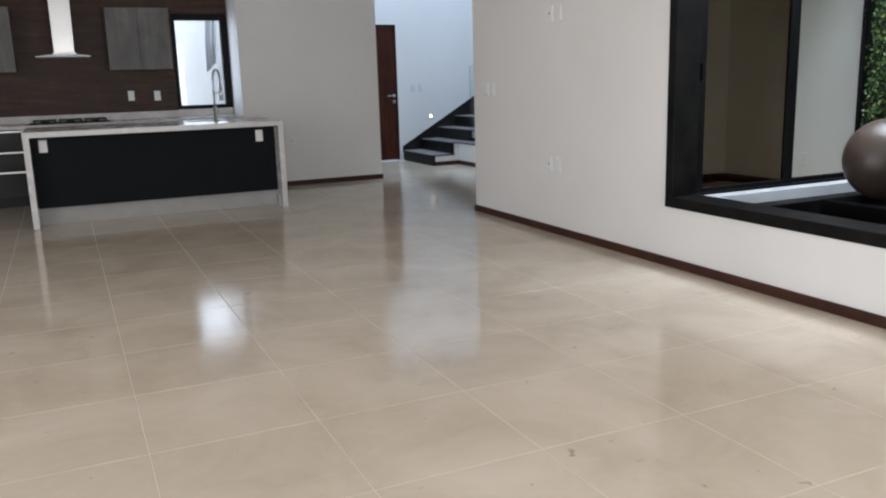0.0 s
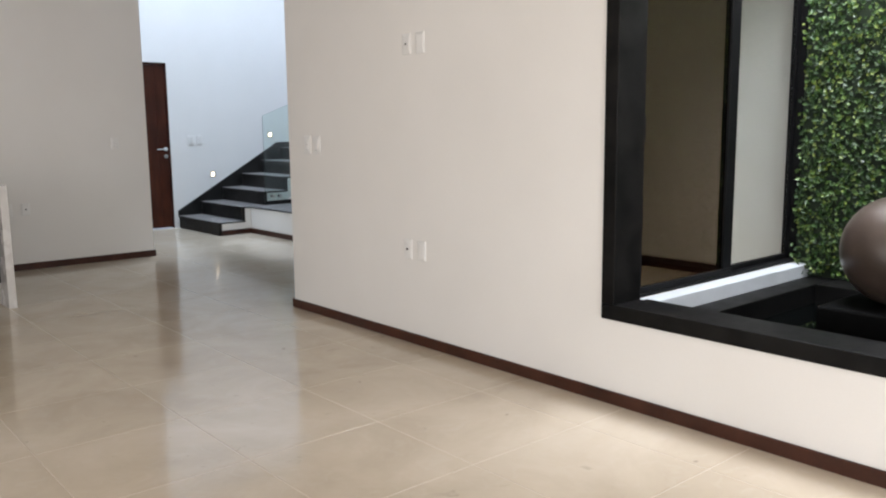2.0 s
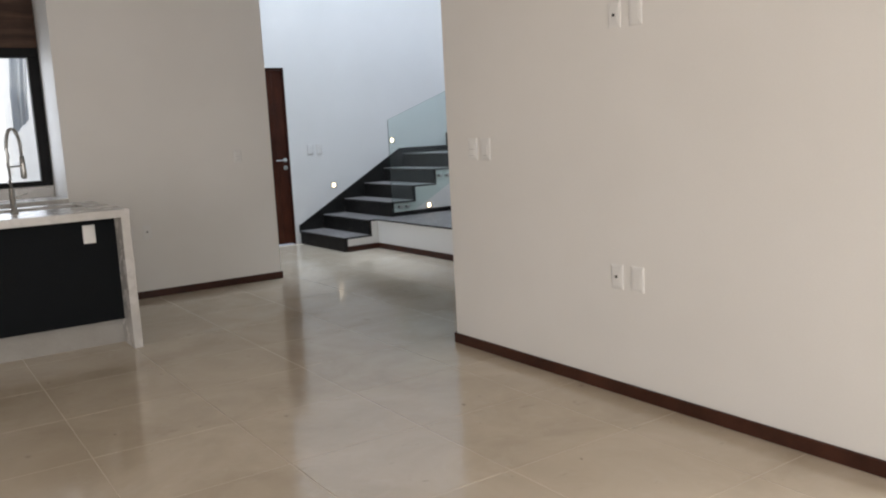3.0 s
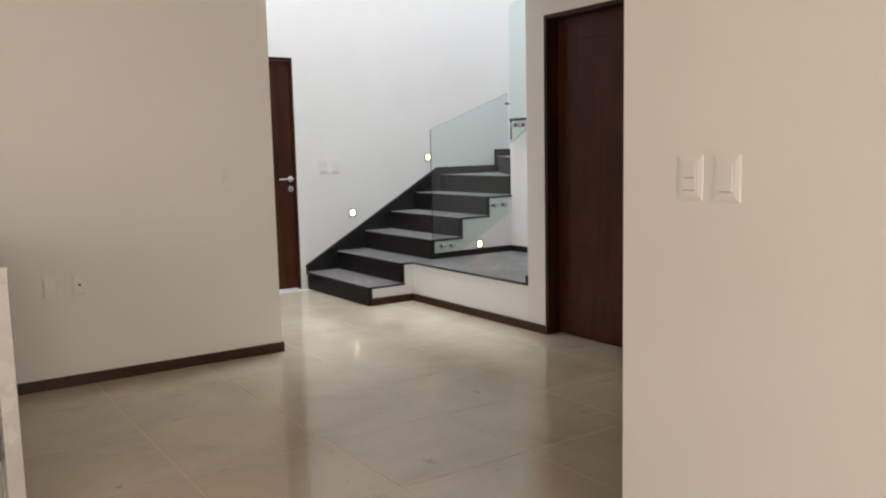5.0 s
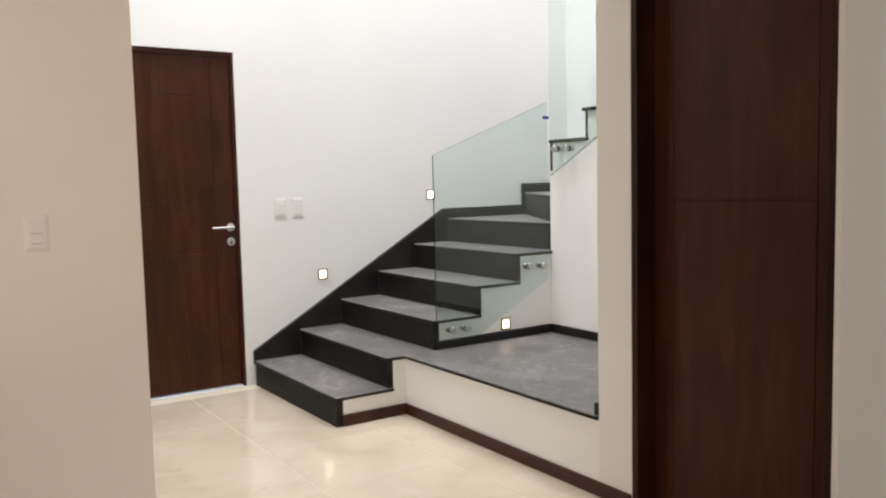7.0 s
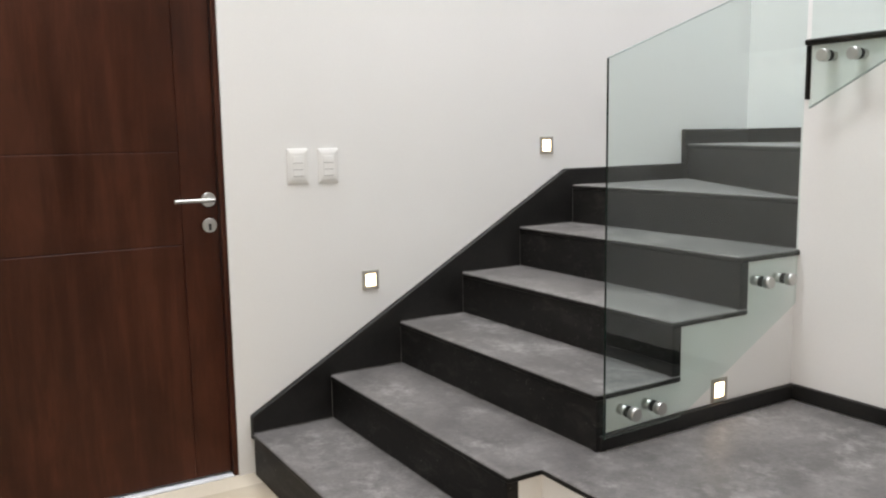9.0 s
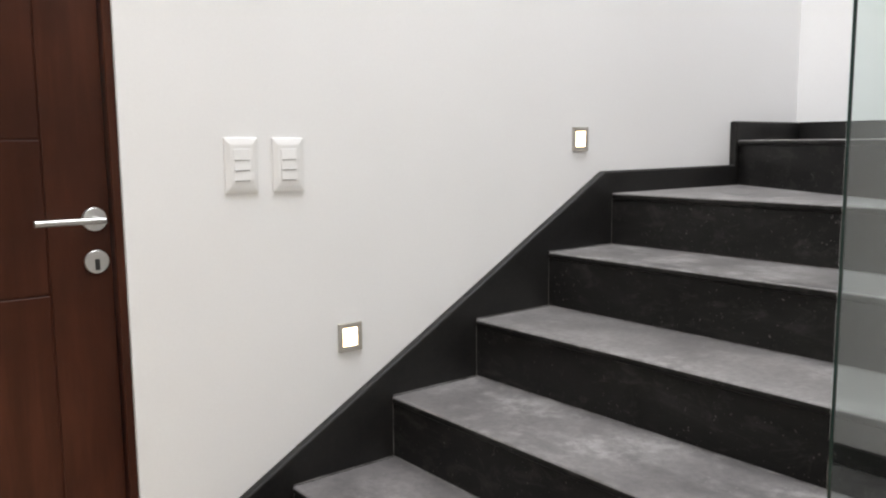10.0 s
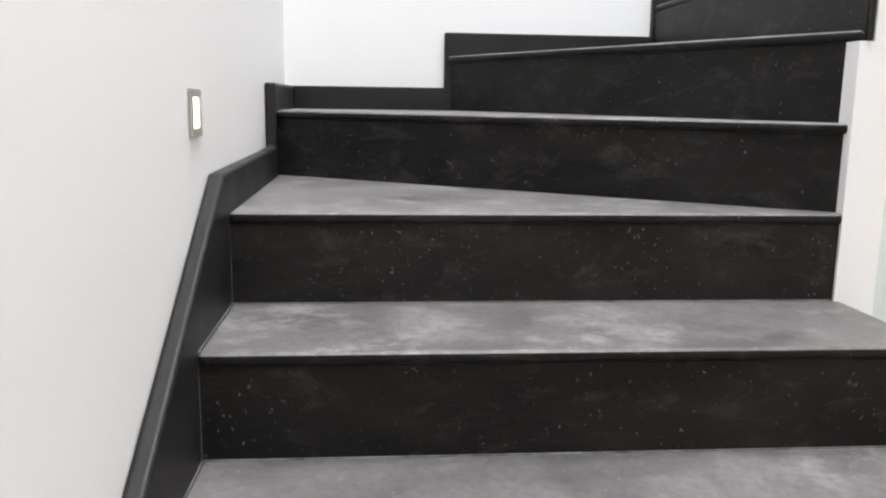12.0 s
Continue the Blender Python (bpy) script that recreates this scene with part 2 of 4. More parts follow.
def tread_material():
    m, n, l, b = make_mat("dusty tread stone lightened for top light", 0.45, spec=0.4)
    v = world_coords(n, l)
    broad = noise_node(n, l, v, 3.6, 6, 0.68, 0.5)
    scuff = noise_node(n, l, world_coords(n, l, (1.1, 0.9, 1)), 17, 8, 0.72, 0.15)
    fine = noise_node(n, l, v, 55, 5, 0.7, 0.3)
    spot = n.new("ShaderNodeTexVoronoi")
    spot.inputs["Scale"].default_value = 26
    l.new(v, spot.inputs["Vector"])
    # greys hold real dust and also the top light and sheen on treads
    col = ramp(n, l, broad, [(0.30, (0.078, 0.0735, 0.072)), (0.52, (0.142, 0.133, 0.130)), (0.75, (0.225, 0.212, 0.207))])
    col = mix_rgb(n, l, remap(n, l, fine, 0.30, 0.60, 0.45, 0.0), col, (0.048, 0.046, 0.045))
    # dust scuffed in patches
    area = remap(n, l, noise_node(n, l, v, 4.0, 3, 0.6), 0.43, 0.62, 0.05, 1.0)
    worn = n.new("ShaderNodeMath")
    worn.operation = "MULTIPLY"
    l.new(remap(n, l, scuff, 0.47, 0.78, 0.0, 0.82), worn.inputs[0])
    l.new(area, worn.inputs[1])
    col = mix_rgb(n, l, worn.outputs[0], col, (0.38, 0.366, 0.356))
    col = mix_rgb(n, l, remap(n, l, spot.outputs["Distance"], 0.05, 0.09, 0.30, 0.0), col, (0.36, 0.35, 0.34))
    l.new(col, b.inputs["Base Color"])
    l.new(remap(n, l, broad, 0.3, 0.7, 0.40, 0.60), b.inputs["Roughness"])
    add_bump(n, l, b, scuff, 0.15, 0.0015)
    return m


TREAD = tread_material()


def riser_material():
    m, n, l, b = make_mat("black stone riser", 0.45, spec=0.14)
    v = world_coords(n, l)
    broad = noise_node(n, l, world_coords(n, l, (1, 0.6, 1.4)), 5, 4, 0.65, 0.5)
    chip = noise_node(n, l, v, 120, 3, 0.5, 0.3)
    col = ramp(n, l, broad, [(0.32, (0.0065, 0.0061, 0.0060)), (0.6, (0.0145, 0.0138, 0.0133)), (0.85, (0.036, 0.0345, 0.0335))])
    # pale flecks, only in some places
    fleck = remap(n, l, chip, 0.668, 0.735, 0.0, 0.85)
    where = remap(n, l, noise_node(n, l, v, 5.0, 3, 0.7), 0.42, 0.62, 0.1, 0.8)
    both = n.new("ShaderNodeMath")
    both.operation = "MULTIPLY"
    l.new(fleck, both.inputs[0])
    l.new(where, both.inputs[1])
    col = mix_rgb(n, l, both.outputs[0], col, (0.22, 0.215, 0.21))
    flake = noise_node(n, l, v, 42, 4, 0.55, 0.8)
    col = mix_rgb(n, l, remap(n, l, flake, 0.70, 0.75, 0.0, 0.30), col, (0.17, 0.165, 0.16))
    smear = noise_node(n, l, world_coords(n, l, (0.8, 0.8, 1.7)), 11, 7, 0.72, 0.8)
    col = mix_rgb(n, l, remap(n, l, smear, 0.52, 0.78, 0.0, 0.30), col, (0.12, 0.115, 0.11))
    l.new(col, b.inputs["Base Color"])
    l.new(remap(n, l, broad, 0.3, 0.7, 0.38, 0.55), b.inputs["Roughness"])
    add_bump(n, l, b, noise_node(n, l, v, 18, 3), 0.12, 0.0015)
    return m


RISER = riser_material()


def glass_material(name, tint, ior=1.5):
    """Clear pane: a tinted see-through body with a Fresnel gloss on each face."""
    m = bpy.data.materials.new(name)
    m.use_nodes = True
    n, l = m.node_tree.nodes, m.node_tree.links
    n.remove(n["Principled BSDF"])
    tr, gl, lw, mx = (n.new("ShaderNode" + k) for k in ("BsdfTransparent", "BsdfGlossy", "LayerWeight", "MixShader"))
    tr.inputs[0].default_value = (*tint, 1)
    gl.inputs["Roughness"].default_value = 0.0
    lw.inputs[0].default_value = 0.5
    pw5, sc = n.new("ShaderNodeMath"), n.new("ShaderNodeMath")
    pw5.operation, sc.operation = "POWER", "MULTIPLY_ADD"
    pw5.inputs[1].default_value = 5.0
    f0 = ((ior - 1) / (ior + 1)) ** 2
    sc.inputs[1].default_value, sc.inputs[2].default_value = 1 - f0, f0
    l.new(lw.outputs["Facing"], pw5.inputs[0])
    l.new(pw5.outputs[0], sc.inputs[0])
    l.new(sc.outputs[0], mx.inputs[0])
    l.new(tr.outputs[0], mx.inputs[1])
    l.new(gl.outputs[0], mx.inputs[2])
    l.new(mx.outputs[0], n["Material Output"].inputs[0])
    return m


GREEN_GLASS = glass_material("green tinted balustrade glass", (0.918, 0.968, 0.958))
CLEAR_GLASS = glass_material("clear window glass", (0.93, 0.95, 0.94))
# smoked tint deepened to carry the dimness of the room behind
SMOKED_DIM_GLASS = glass_material("smoked glass darkened for the dim room", (0.44, 0.40, 0.345))


def lamp_material():
    m, n, l, b = make_mat("warm lit step light lens", 0.5)
    b.inputs["Base Color"].default_value = (0.9, 0.86, 0.78, 1)
    b.inputs["Emission Color"].default_value = (1.0, 0.80, 0.52, 1)
    b.inputs["Emission Strength"].default_value = 6.0
    return m


LENS = lamp_material()


def water_material():
    m, n, l, b = make_mat("dark still pond water", 0.03)
    b.inputs["Base Color"].default_value = (0.002, 0.0025, 0.0025, 1)
    b.inputs["Specular IOR Level"].default_value = 0.25
    add_bump(n, l, b, noise_node(n, l, world_coords(n, l), 6, 3), 0.06, 0.01)
    return m


WATER = water_material()


def leaf_material():
    m, n, l, b = make_mat("glossy artificial leaf", 0.42)
    g = n.new("ShaderNodeNewGeometry")
    col = ramp(n, l, g.outputs["Random Per Island"], [(0.0, (0.007, 0.024, 0.004)), (0.45, (0.019, 0.056, 0.007)), (0.8, (0.055, 0.112, 0.012)), (1.0, (0.16, 0.20, 0.026))])
    fine = noise_node(n, l, world_coords(n, l), 90, 2)
    l.new(mix_rgb(n, l, remap(n, l, fine, 0.3, 0.7, 0.0, 0.3), col, (0.012, 0.04, 0.008)), b.inputs["Base Color"])
    return m


LEAF = leaf_material()


# ---- mesh helpers ----
def box_into(bm, lo, hi, bevel=0.0, seg=1):
    vs = [bm.verts.new((x, y, z)) for x in (lo[0], hi[0]) for y in (lo[1], hi[1]) for z in (lo[2], hi[2])]
    fs = [bm.faces.new([vs[i] for i in q]) for q in ((0, 1, 3, 2), (4, 6, 7, 5), (0, 4, 5, 1), (2, 3, 7, 6), (0, 2, 6, 4), (1, 5, 7, 3))]
    if bevel:
        edges = list({e for f in fs for e in f.edges})
        bmesh.ops.bevel(bm, geom=edges, offset=bevel, segments=seg, affect="EDGES", profile=0.5)
    return bm


def box(lo, hi, bevel=0.0, seg=2):
    return box_into(bmesh.new(), lo, hi, bevel, seg)


def prism_into(bm, pts, axis, a, b, bevel=0.0, seg=2):
    """A flat outline (pairs) pushed along an axis from a to b. axis x: pairs are y, z; y: x, z; z: x, y."""
    put = {"x": lambda p, h: (h, p[0], p[1]), "y": lambda p, h: (p[0], h, p[1]), "z": lambda p, h: (p[0], p[1], h)}[axis]
    va, vb = [bm.verts.new(put(p, a)) for p in pts], [bm.verts.new(put(p, b)) for p in pts]
    k = len(pts)
    fs = [bm.faces.new(va), bm.faces.new(vb[::-1])]
    fs += [bm.faces.new((va[i], vb[i], vb[(i + 1) % k], va[(i + 1) % k])) for i in range(k)]
    bmesh.ops.recalc_face_normals(bm, faces=fs)
    if bevel:
        bmesh.ops.bevel(bm, geom=list({e for f in fs for e in f.edges}), offset=bevel, segments=seg, affect="EDGES", profile=0.5)
    return bm


def prism(pts, axis, a, b, bevel=0.0, seg=2):
    return prism_into(bmesh.new(), pts, axis, a, b, bevel, seg)


def lathe_into(bm, profile, m=Matrix(), seg=24):
    """A turned shape: (radius, height) pairs about the local z axis of m, closed at both ends."""
    rings = []
    for r, h in profile:
        rings.append([bm.verts.new(m @ Vector((r * math.cos(2 * math.pi * i / seg), r * math.sin(2 * math.pi * i / seg), h))) for i in range(seg)])
    fs = [bm.faces.new(rings[0][::-1]), bm.faces.new(rings[-1])]
    for p, q in zip(rings, rings[1:]):
        fs += [bm.faces.new((p[i], p[(i + 1) % seg], q[(i + 1) % seg], q[i])) for i in range(seg)]
    for f in fs[2:]:
        f.smooth = True
    return bm


def lathe(profile, m=Matrix(), seg=24):
    return lathe_into(bmesh.new(), profile, m, seg)


def tube(pts, r, seg=10):
    """A round bar along a line of points."""
    bm = bmesh.new()
    pts = [Vector(p) for p in pts]
    rings, side = [], None
    for i, p in enumerate(pts):
        d = (pts[min(i + 1, len(pts) - 1)] - pts[max(i - 1, 0)]).normalized()
        side = d.orthogonal().normalized() if side is None else (side - d * side.dot(d)).normalized()
        up = d.cross(side)
        rings.append([bm.verts.new(p + r * (math.cos(a) * side + math.sin(a) * up)) for a in (2 * math.pi * k / seg for k in range(seg))])
    bm.faces.new(rings[0][::-1])
    bm.faces.new(rings[-1])
    for a, b in zip(rings, rings[1:]):
        for k in range(seg):
            bm.faces.new((a[k], a[(k + 1) % seg], b[(k + 1) % seg], b[k])).smooth = True
    return bm


def mesh_of(name, bm, material):
    me = bpy.data.meshes.new(name)
    bm.normal_update()
    bm.to_mesh(me)
    bm.free()
    me.materials.append(material)
    return me


def part(name, bm, material, parent, label=""):
    ob = new(name, mesh_of(name, bm, material))
    ob.parent = parent
    return tagged(ob, label)


def solid(name, bm, material, label="", category="", kind="", group=""):
    return tagged(new(name, mesh_of(name, bm, material)), label, category, group, kind)


def thing(name, m=Matrix(), label="", category="", kind="", group=""):
    ob = new(name)
    ob.matrix_world = m
    ob.empty_display_size = 0.1
    return tagged(ob, label, category, group, kind)


def boxes(rows, bevel=0.0):
    bm = bmesh.new()
    for lo, hi in rows:
        box_into(bm, lo, hi, bevel, 1)
    return bm


def slab(axis, t0, t1, u0, u1, z0, z1, holes=()):
    """One upright wall along axis u, from t0 to t1 in thickness, with rectangular holes (u0, u1, z0, z1) cut through it."""
    us = sorted({u0, u1, *(v for h in holes for v in h[:2])})
    zs = sorted({z0, z1, *(v for h in holes for v in h[2:])})
    nu, nz = len(us) - 1, len(zs) - 1

    def full(i, j):
        if not (0 <= i < nu and 0 <= j < nz):
            return False
        cu, cz = (us[i] + us[i + 1]) / 2, (zs[j] + zs[j + 1]) / 2
        return not any(h[0] < cu < h[1] and h[2] < cz < h[3] for h in holes)

    bm, seen = bmesh.new(), {}

    def vert(i, j, t):
        key = (i, j, t)
        if key not in seen:
            c = t1 if t else t0
            seen[key] = bm.verts.new((us[i], c, zs[j]) if axis == "x" else (c, us[i], zs[j]))
        return seen[key]

    for i in range(nu):
        for j in range(nz):
            if not full(i, j):
                continue
            for t in (0, 1):
                bm.faces.new([vert(*p, t) for p in ((i, j), (i + 1, j), (i + 1, j + 1), (i, j + 1))])
            for (di, dj), (p, q) in (((-1, 0), ((i, j), (i, j + 1))), ((1, 0), ((i + 1, j), (i + 1, j + 1))), ((0, -1), ((i, j), (i + 1, j))), ((0, 1), ((i, j + 1), (i + 1, j + 1)))):
                if not full(i + di, j + dj):
                    bm.faces.new((vert(*p, 0), vert(*q, 0), vert(*q, 1), vert(*p, 1)))
    bmesh.ops.recalc_face_normals(bm, faces=bm.faces[:])
    return bm


# ---- plan ----
TV_X, TV_END = -1.37, -5.305          # long living room wall and its free corner
HALL_X = 0.443                        # wall with the platform front and the inner door
KIT_Y, KIT_BACK, KIT_SIDE = -2.165, -1.55, -2.95
BACK_X = 2.76                         # wall behind the winding steps
H1, H2 = 2.7, 6.4                     # living room ceiling, stairwell ceiling
WIN_Y0, WIN_Y1, WIN_Z0, WIN_Z1 = -9.835, -8.112, 0.402, 2.35
LEFT_X, REAR_Y = -8.5, -14.3
NOSE = [0.0, 0.317, 0.627, 0.930, 1.232, 1.531]
OVER = 0.006                          # overhang of the noses
RUN_Y = -1.2                          # open side of the lower flight
PIVOT = (1.535, -1.196)


def level(k):
    return 0.162 + 0.172 * (k - 1)


PLAT = level(2)

# ---- structure ----
floor = solid("floor", box((LEFT_X - 0.2, REAR_Y - 0.2, -0.2), (3.0, 0.2, -0.0010)), GROUT, "beige polished tile floor with pale grout", "floor", "structure")

solid("wall_television", slab("y", TV_X, TV_X + 0.2, REAR_Y, TV_END, -0.05, H1, [(WIN_Y0, WIN_Y1, WIN_Z0, WIN_Z1)]), PLASTER, "white plastered wall with a framed opening", "wall", "structure")

# oblique wall between the living room corner and the inner door
DIAG_A, DIAG_B = Vector((0.257, -3.827, 0)), Vector((TV_X, TV_END, 0))
DIAG_D = (DIAG_B - DIAG_A).normalized()
DIAG = Matrix(((DIAG_D.x, -DIAG_D.y, 0, DIAG_A.x), (DIAG_D.y, DIAG_D.x, 0, DIAG_A.y), (0, 0, 1, 0), (0, 0, 0, 1)))
DIAG_L = (DIAG_B - DIAG_A).length
D3_A, D3_B = 1.262, 2.145
wd = solid("wall_oblique", slab("x", 0, 0.16, 0, DIAG_L, -0.05, H1, [(D3_A, D3_B, -1, 2.13)]), PLASTER, "white plastered oblique wall with a doorway", "wall", "structure")
wd.matrix_world = DIAG

D2_A, D2_B = -2.885, -3.70
solid("wall_inner_door", slab("y", HALL_X, HALL_X + 0.2, -3.95, -2.705, -0.05, H2, [(D2_B, D2_A, -1, 2.13)]), PLASTER, "white plastered wall round a dark door", "wall", "structure")
solid("wall_platform_side", box((HALL_X + 0.2, -2.885, -0.05), (1.53, -2.706, H2)), STAIR_PLASTER, "plain white wall beside the platform", "wall", "structure")
solid("wall_stub", box((0.262, -3.95, -0.05), (HALL_X, -3.815, H1)), PLASTER, "short white wall beside the inner door", "wall", "structure")

D1_A, D1_B = -1.06, -0.048
solid("wall_stairs", slab("x", 0, 0.2, -1.381, BACK_X + 0.2, -0.05, H2, [(D1_A, D1_B, -1, 2.135)]), STAIR_PLASTER, "smooth white stairwell wall with the entrance doorway", "wall", "structure")
solid("wall_stair_end", box((BACK_X, -6.0, -0.05), (BACK_X + 0.2, 0, H2)), STAIR_PLASTER, "smooth white wall behind the winding steps", "wall", "structure")
solid("wall_kitchen_front", box((KIT_SIDE, KIT_Y, -0.05), (-1.181, KIT_Y + 0.15, H1)), PLASTER, "white plastered wall beside the kitchen", "wall", "structure")
solid("wall_kitchen_rear", box((KIT_SIDE + 0.15, KIT_BACK, -0.05), (-1.331, KIT_BACK + 0.15, H1)), PLASTER, "plain white closing wall", "wall", "structure")
solid("wall_kitchen_side", box((KIT_SIDE, KIT_Y + 0.15, -0.05), (KIT_SIDE + 0.15, KIT_BACK + 0.15, H1)), PLASTER, "white plastered side wall of the kitchen niche", "wall", "structure")
solid("wall_hall_left", box((-1.331, KIT_Y + 0.15, -0.05), (-1.181, 0, H1)), PLASTER, "white plastered hall wall", "wall", "structure")
W2 = (-3.635, -2.955, 1.0, 2.16)
solid("wall_kitchen_back", slab("x", KIT_BACK, KIT_BACK + 0.15, LEFT_X, KIT_SIDE, -0.05, H1, [W2]), PLASTER, "kitchen wall with a small window", "wall", "structure")
solid("wall_living_left", slab("y", LEFT_X - 0.2, LEFT_X, REAR_Y - 0.2, KIT_BACK + 0.15, -0.05, H1, [(-12.1, -6.9, -1, 2.5)]), PLASTER, "plain white living room wall", "wall", "structure")
# unseen rear wall; its opening is assumed, to suit the added daylight
solid("wall_living_rear", slab("x", REAR_Y - 0.2, REAR_Y, LEFT_X, TV_X + 0.2, -0.05, H1, [(-6.1, -1.7, -1, 2.45)]), PLASTER, "plain white unseen wall with a wide opening for added daylight", "wall", "structure")
solid("ceiling_living", boxes([
    ((LEFT_X - 0.2, REAR_Y - 0.2, H1), (TV_X + 0.2, KIT_Y, H1 + 0.2)), ((TV_X + 0.2, -8.0, H1), (HALL_X, KIT_Y, H1 + 0.2)), ((HALL_X, -8.0, H1), (BACK_X, -3.95, H1 + 0.2)),
    ((HALL_X + 0.2, -3.95, H1), (1.4, -2.885, H1 + 0.2)),
    ((LEFT_X - 0.2, KIT_Y, H1), (KIT_SIDE, KIT_BACK + 0.15, H1 + 0.2)), ((KIT_SIDE, KIT_Y, H1), (-1.381, KIT_BACK + 0.15, H1 + 0.2))]), CEILING, "plain white ceiling", "ceiling", "structure")
solid("wall_stairwell_upper", boxes([
    ((-1.381, KIT_Y - 0.2, H1 + 0.2), (HALL_X, KIT_Y, H2)), ((-1.381, KIT_Y, H1), (-1.181, 0, H2))]), STAIR_PLASTER, "white upper stairwell wall", "wall", "structure")
solid("ceiling_stairwell", boxes([
    ((-1.4, KIT_Y - 0.2, H2), (-1.15, 0.2, H2 + 0.15)), ((-1.15, KIT_Y - 0.2, H2), (0.64, -1.95, H2 + 0.15)), ((-1.15, -0.25, H2), (2.96, 0.2, H2 + 0.15)),
    ((0.14, -1.95, H2), (0.64, -0.25, H2 + 0.15)), ((0.64, -6.0, H2), (2.96, -2.15, H2 + 0.15)), ((2.4, -2.15, H2), (2.96, -0.25, H2 + 0.15))]),
    CEILING, "white stairwell ceiling with roof lights", "ceiling", "structure")

# unseen sheet added above the stairwell lamps to keep direct sun out
solid("sun_block_sheet", box((-1.3, -2.3, H2 + 0.151), (2.6, -0.1, H2 + 0.175)), BLOCK_SHEET, "added unseen sheet that blocks sun above the stairwell", "roof light", "structure")

# patio walls and the dim room beyond its sliding door
solid("wall_patio_green", box((0.56, -10.2, -0.05), (0.76, -8.1, 4.3)), PLASTER, "white patio wall behind the planting", "wall", "structure")
solid("wall_patio_far", box((TV_X + 0.2, -10.2, -0.05), (0.56, -10.0, 4.3)), PLASTER, "white patio end wall", "wall", "structure")
solid("wall_patio_upper", boxes([((TV_X, -10.2, H1), (TV_X + 0.2, -8.1, 4.3)), ((TV_X + 0.2, -8.1, 2.45), (0.56, -7.95, 4.3))]), PLASTER, "white upper patio wall", "wall", "structure")
solid("wall_side_room", box((0.66, -7.95, -0.05), (0.80, -6.5, H1)), PLASTER, "beige wall of the dim side room", "wall", "structure")
solid("wall_side_room_end", box((TV_X + 0.2, -6.5, -0.05), (0.80, -6.35, H1)), PLASTER, "beige end wall of the dim side room", "wall", "structure")
solid("wall_below_sliding_door", box((TV_X + 0.2, -8.1, -0.05), (0.80, -7.95, 0.446)), PLASTER, "low wall below the sliding door", "wall", "structure")
solid("floor_side_room", box((TV_X + 0.2, -7.95, 0.0), (0.66, -6.5, 0.26)), TILE, "raised tiled floor of the side room", "floor", "structure")
solid("baseboard_side_room", boxes([((0.645, -7.95, 0.26), (0.66, -6.5, 0.335)), ((TV_X + 0.2, -6.515, 0.26), (0.645, -6.5, 0.335))], 0.003), BASEBOARD_WOOD, "dark wooden baseboard", "baseboard", "structure")

# baseboards
B, BH = 0.014, 0.062
solid("baseboard_living", boxes([((TV_X - B, REAR_Y, 0), (TV_X, TV_END + B, BH))], 0.003), BASEBOARD_WOOD, "dark stained wooden baseboard along the wall", "baseboard", "structure")
bd = solid("baseboard_oblique", boxes([((-0.012, -B, 0), (D3_A - 0.01, -0.0005, BH)), ((D3_B + 0.01, -B, 0), (DIAG_L + 0.004, -0.0005, BH))], 0.003), BASEBOARD_WOOD, "dark stained wooden baseboard", "baseboard", "structure")
bd.matrix_world = DIAG
solid("baseboard_kitchen", boxes([((KIT_SIDE, KIT_Y - B, 0), (-1.181 + B, KIT_Y, BH)), ((-1.181, KIT_Y, 0), (-1.181 + B, -0.001, BH))], 0.003), BASEBOARD_WOOD, "dark stained wooden baseboard", "baseboard", "structure")
solid("baseboard_hall", boxes([
    ((HALL_X - B, D2_A, 0), (HALL_X, RUN_Y + 0.012, 0.06)), ((0.036, RUN_Y, 0), (HALL_X - B, RUN_Y + 0.014, 0.06))], 0.003), BASEBOARD_WOOD, "dark stained wooden baseboard below the platform", "baseboard", "structure")

# ---- staircase ----
stairs = thing("staircase", label="black stone staircase with winding steps and dusty treads", category="staircase")
TH = 0.021
side = RUN_Y + 0.015                  # white flank of the flight
prof = [(0.05, -0.04), (0.05, level(1) - TH), (NOSE[1] + 0.046, level(1) - TH), (NOSE[1] + 0.046, PLAT - TH)]
for k in (3, 4, 5):
    prof += [(NOSE[k - 1] + 0.046, level(k - 1) - TH), (NOSE[k - 1] + 0.046, level(k) - TH)]
prof += [(NOSE[5] + 0.046, level(5) - TH), (NOSE[5] + 0.046, level(6) - TH), (BACK_X, level(6) - TH), (BACK_X, -0.04)]
prof = [p for i, p in enumerate(prof) if i == 0 or p != prof[i - 1]]
part("base", prism(prof, "y", side, -0.02), STAIR_PLASTER, stairs, "white plastered flank")
part("platform_base", box((HALL_X, -2.705, -0.04), (1.53, side, PLAT - TH)), STAIR_PLASTER, stairs, "white plastered platform front")
UP = [-1.196 - 0.295 * i for i in range(8)]        # front edges of the upper flight
prof = [(side, -0.04), (side, level(8) - TH), (UP[0] - 0.017, level(8) - TH), (UP[0] - 0.017, level(9) - TH)]
for i in range(1, 6):
    prof += [(UP[i] - 0.031, level(8 + i) - TH), (UP[i] - 0.031, level(9 + i) - TH)]
prof += [(UP[6] - 0.046, level(14) - TH), (UP[6] - 0.046, level(15) - TH), (-6.0, level(15) - TH), (-6.0, -0.04)]
part("upper_base", prism(prof, "x", 1.53, BACK_X), STAIR_PLASTER, stairs, "white plastered wall below the upper flight")


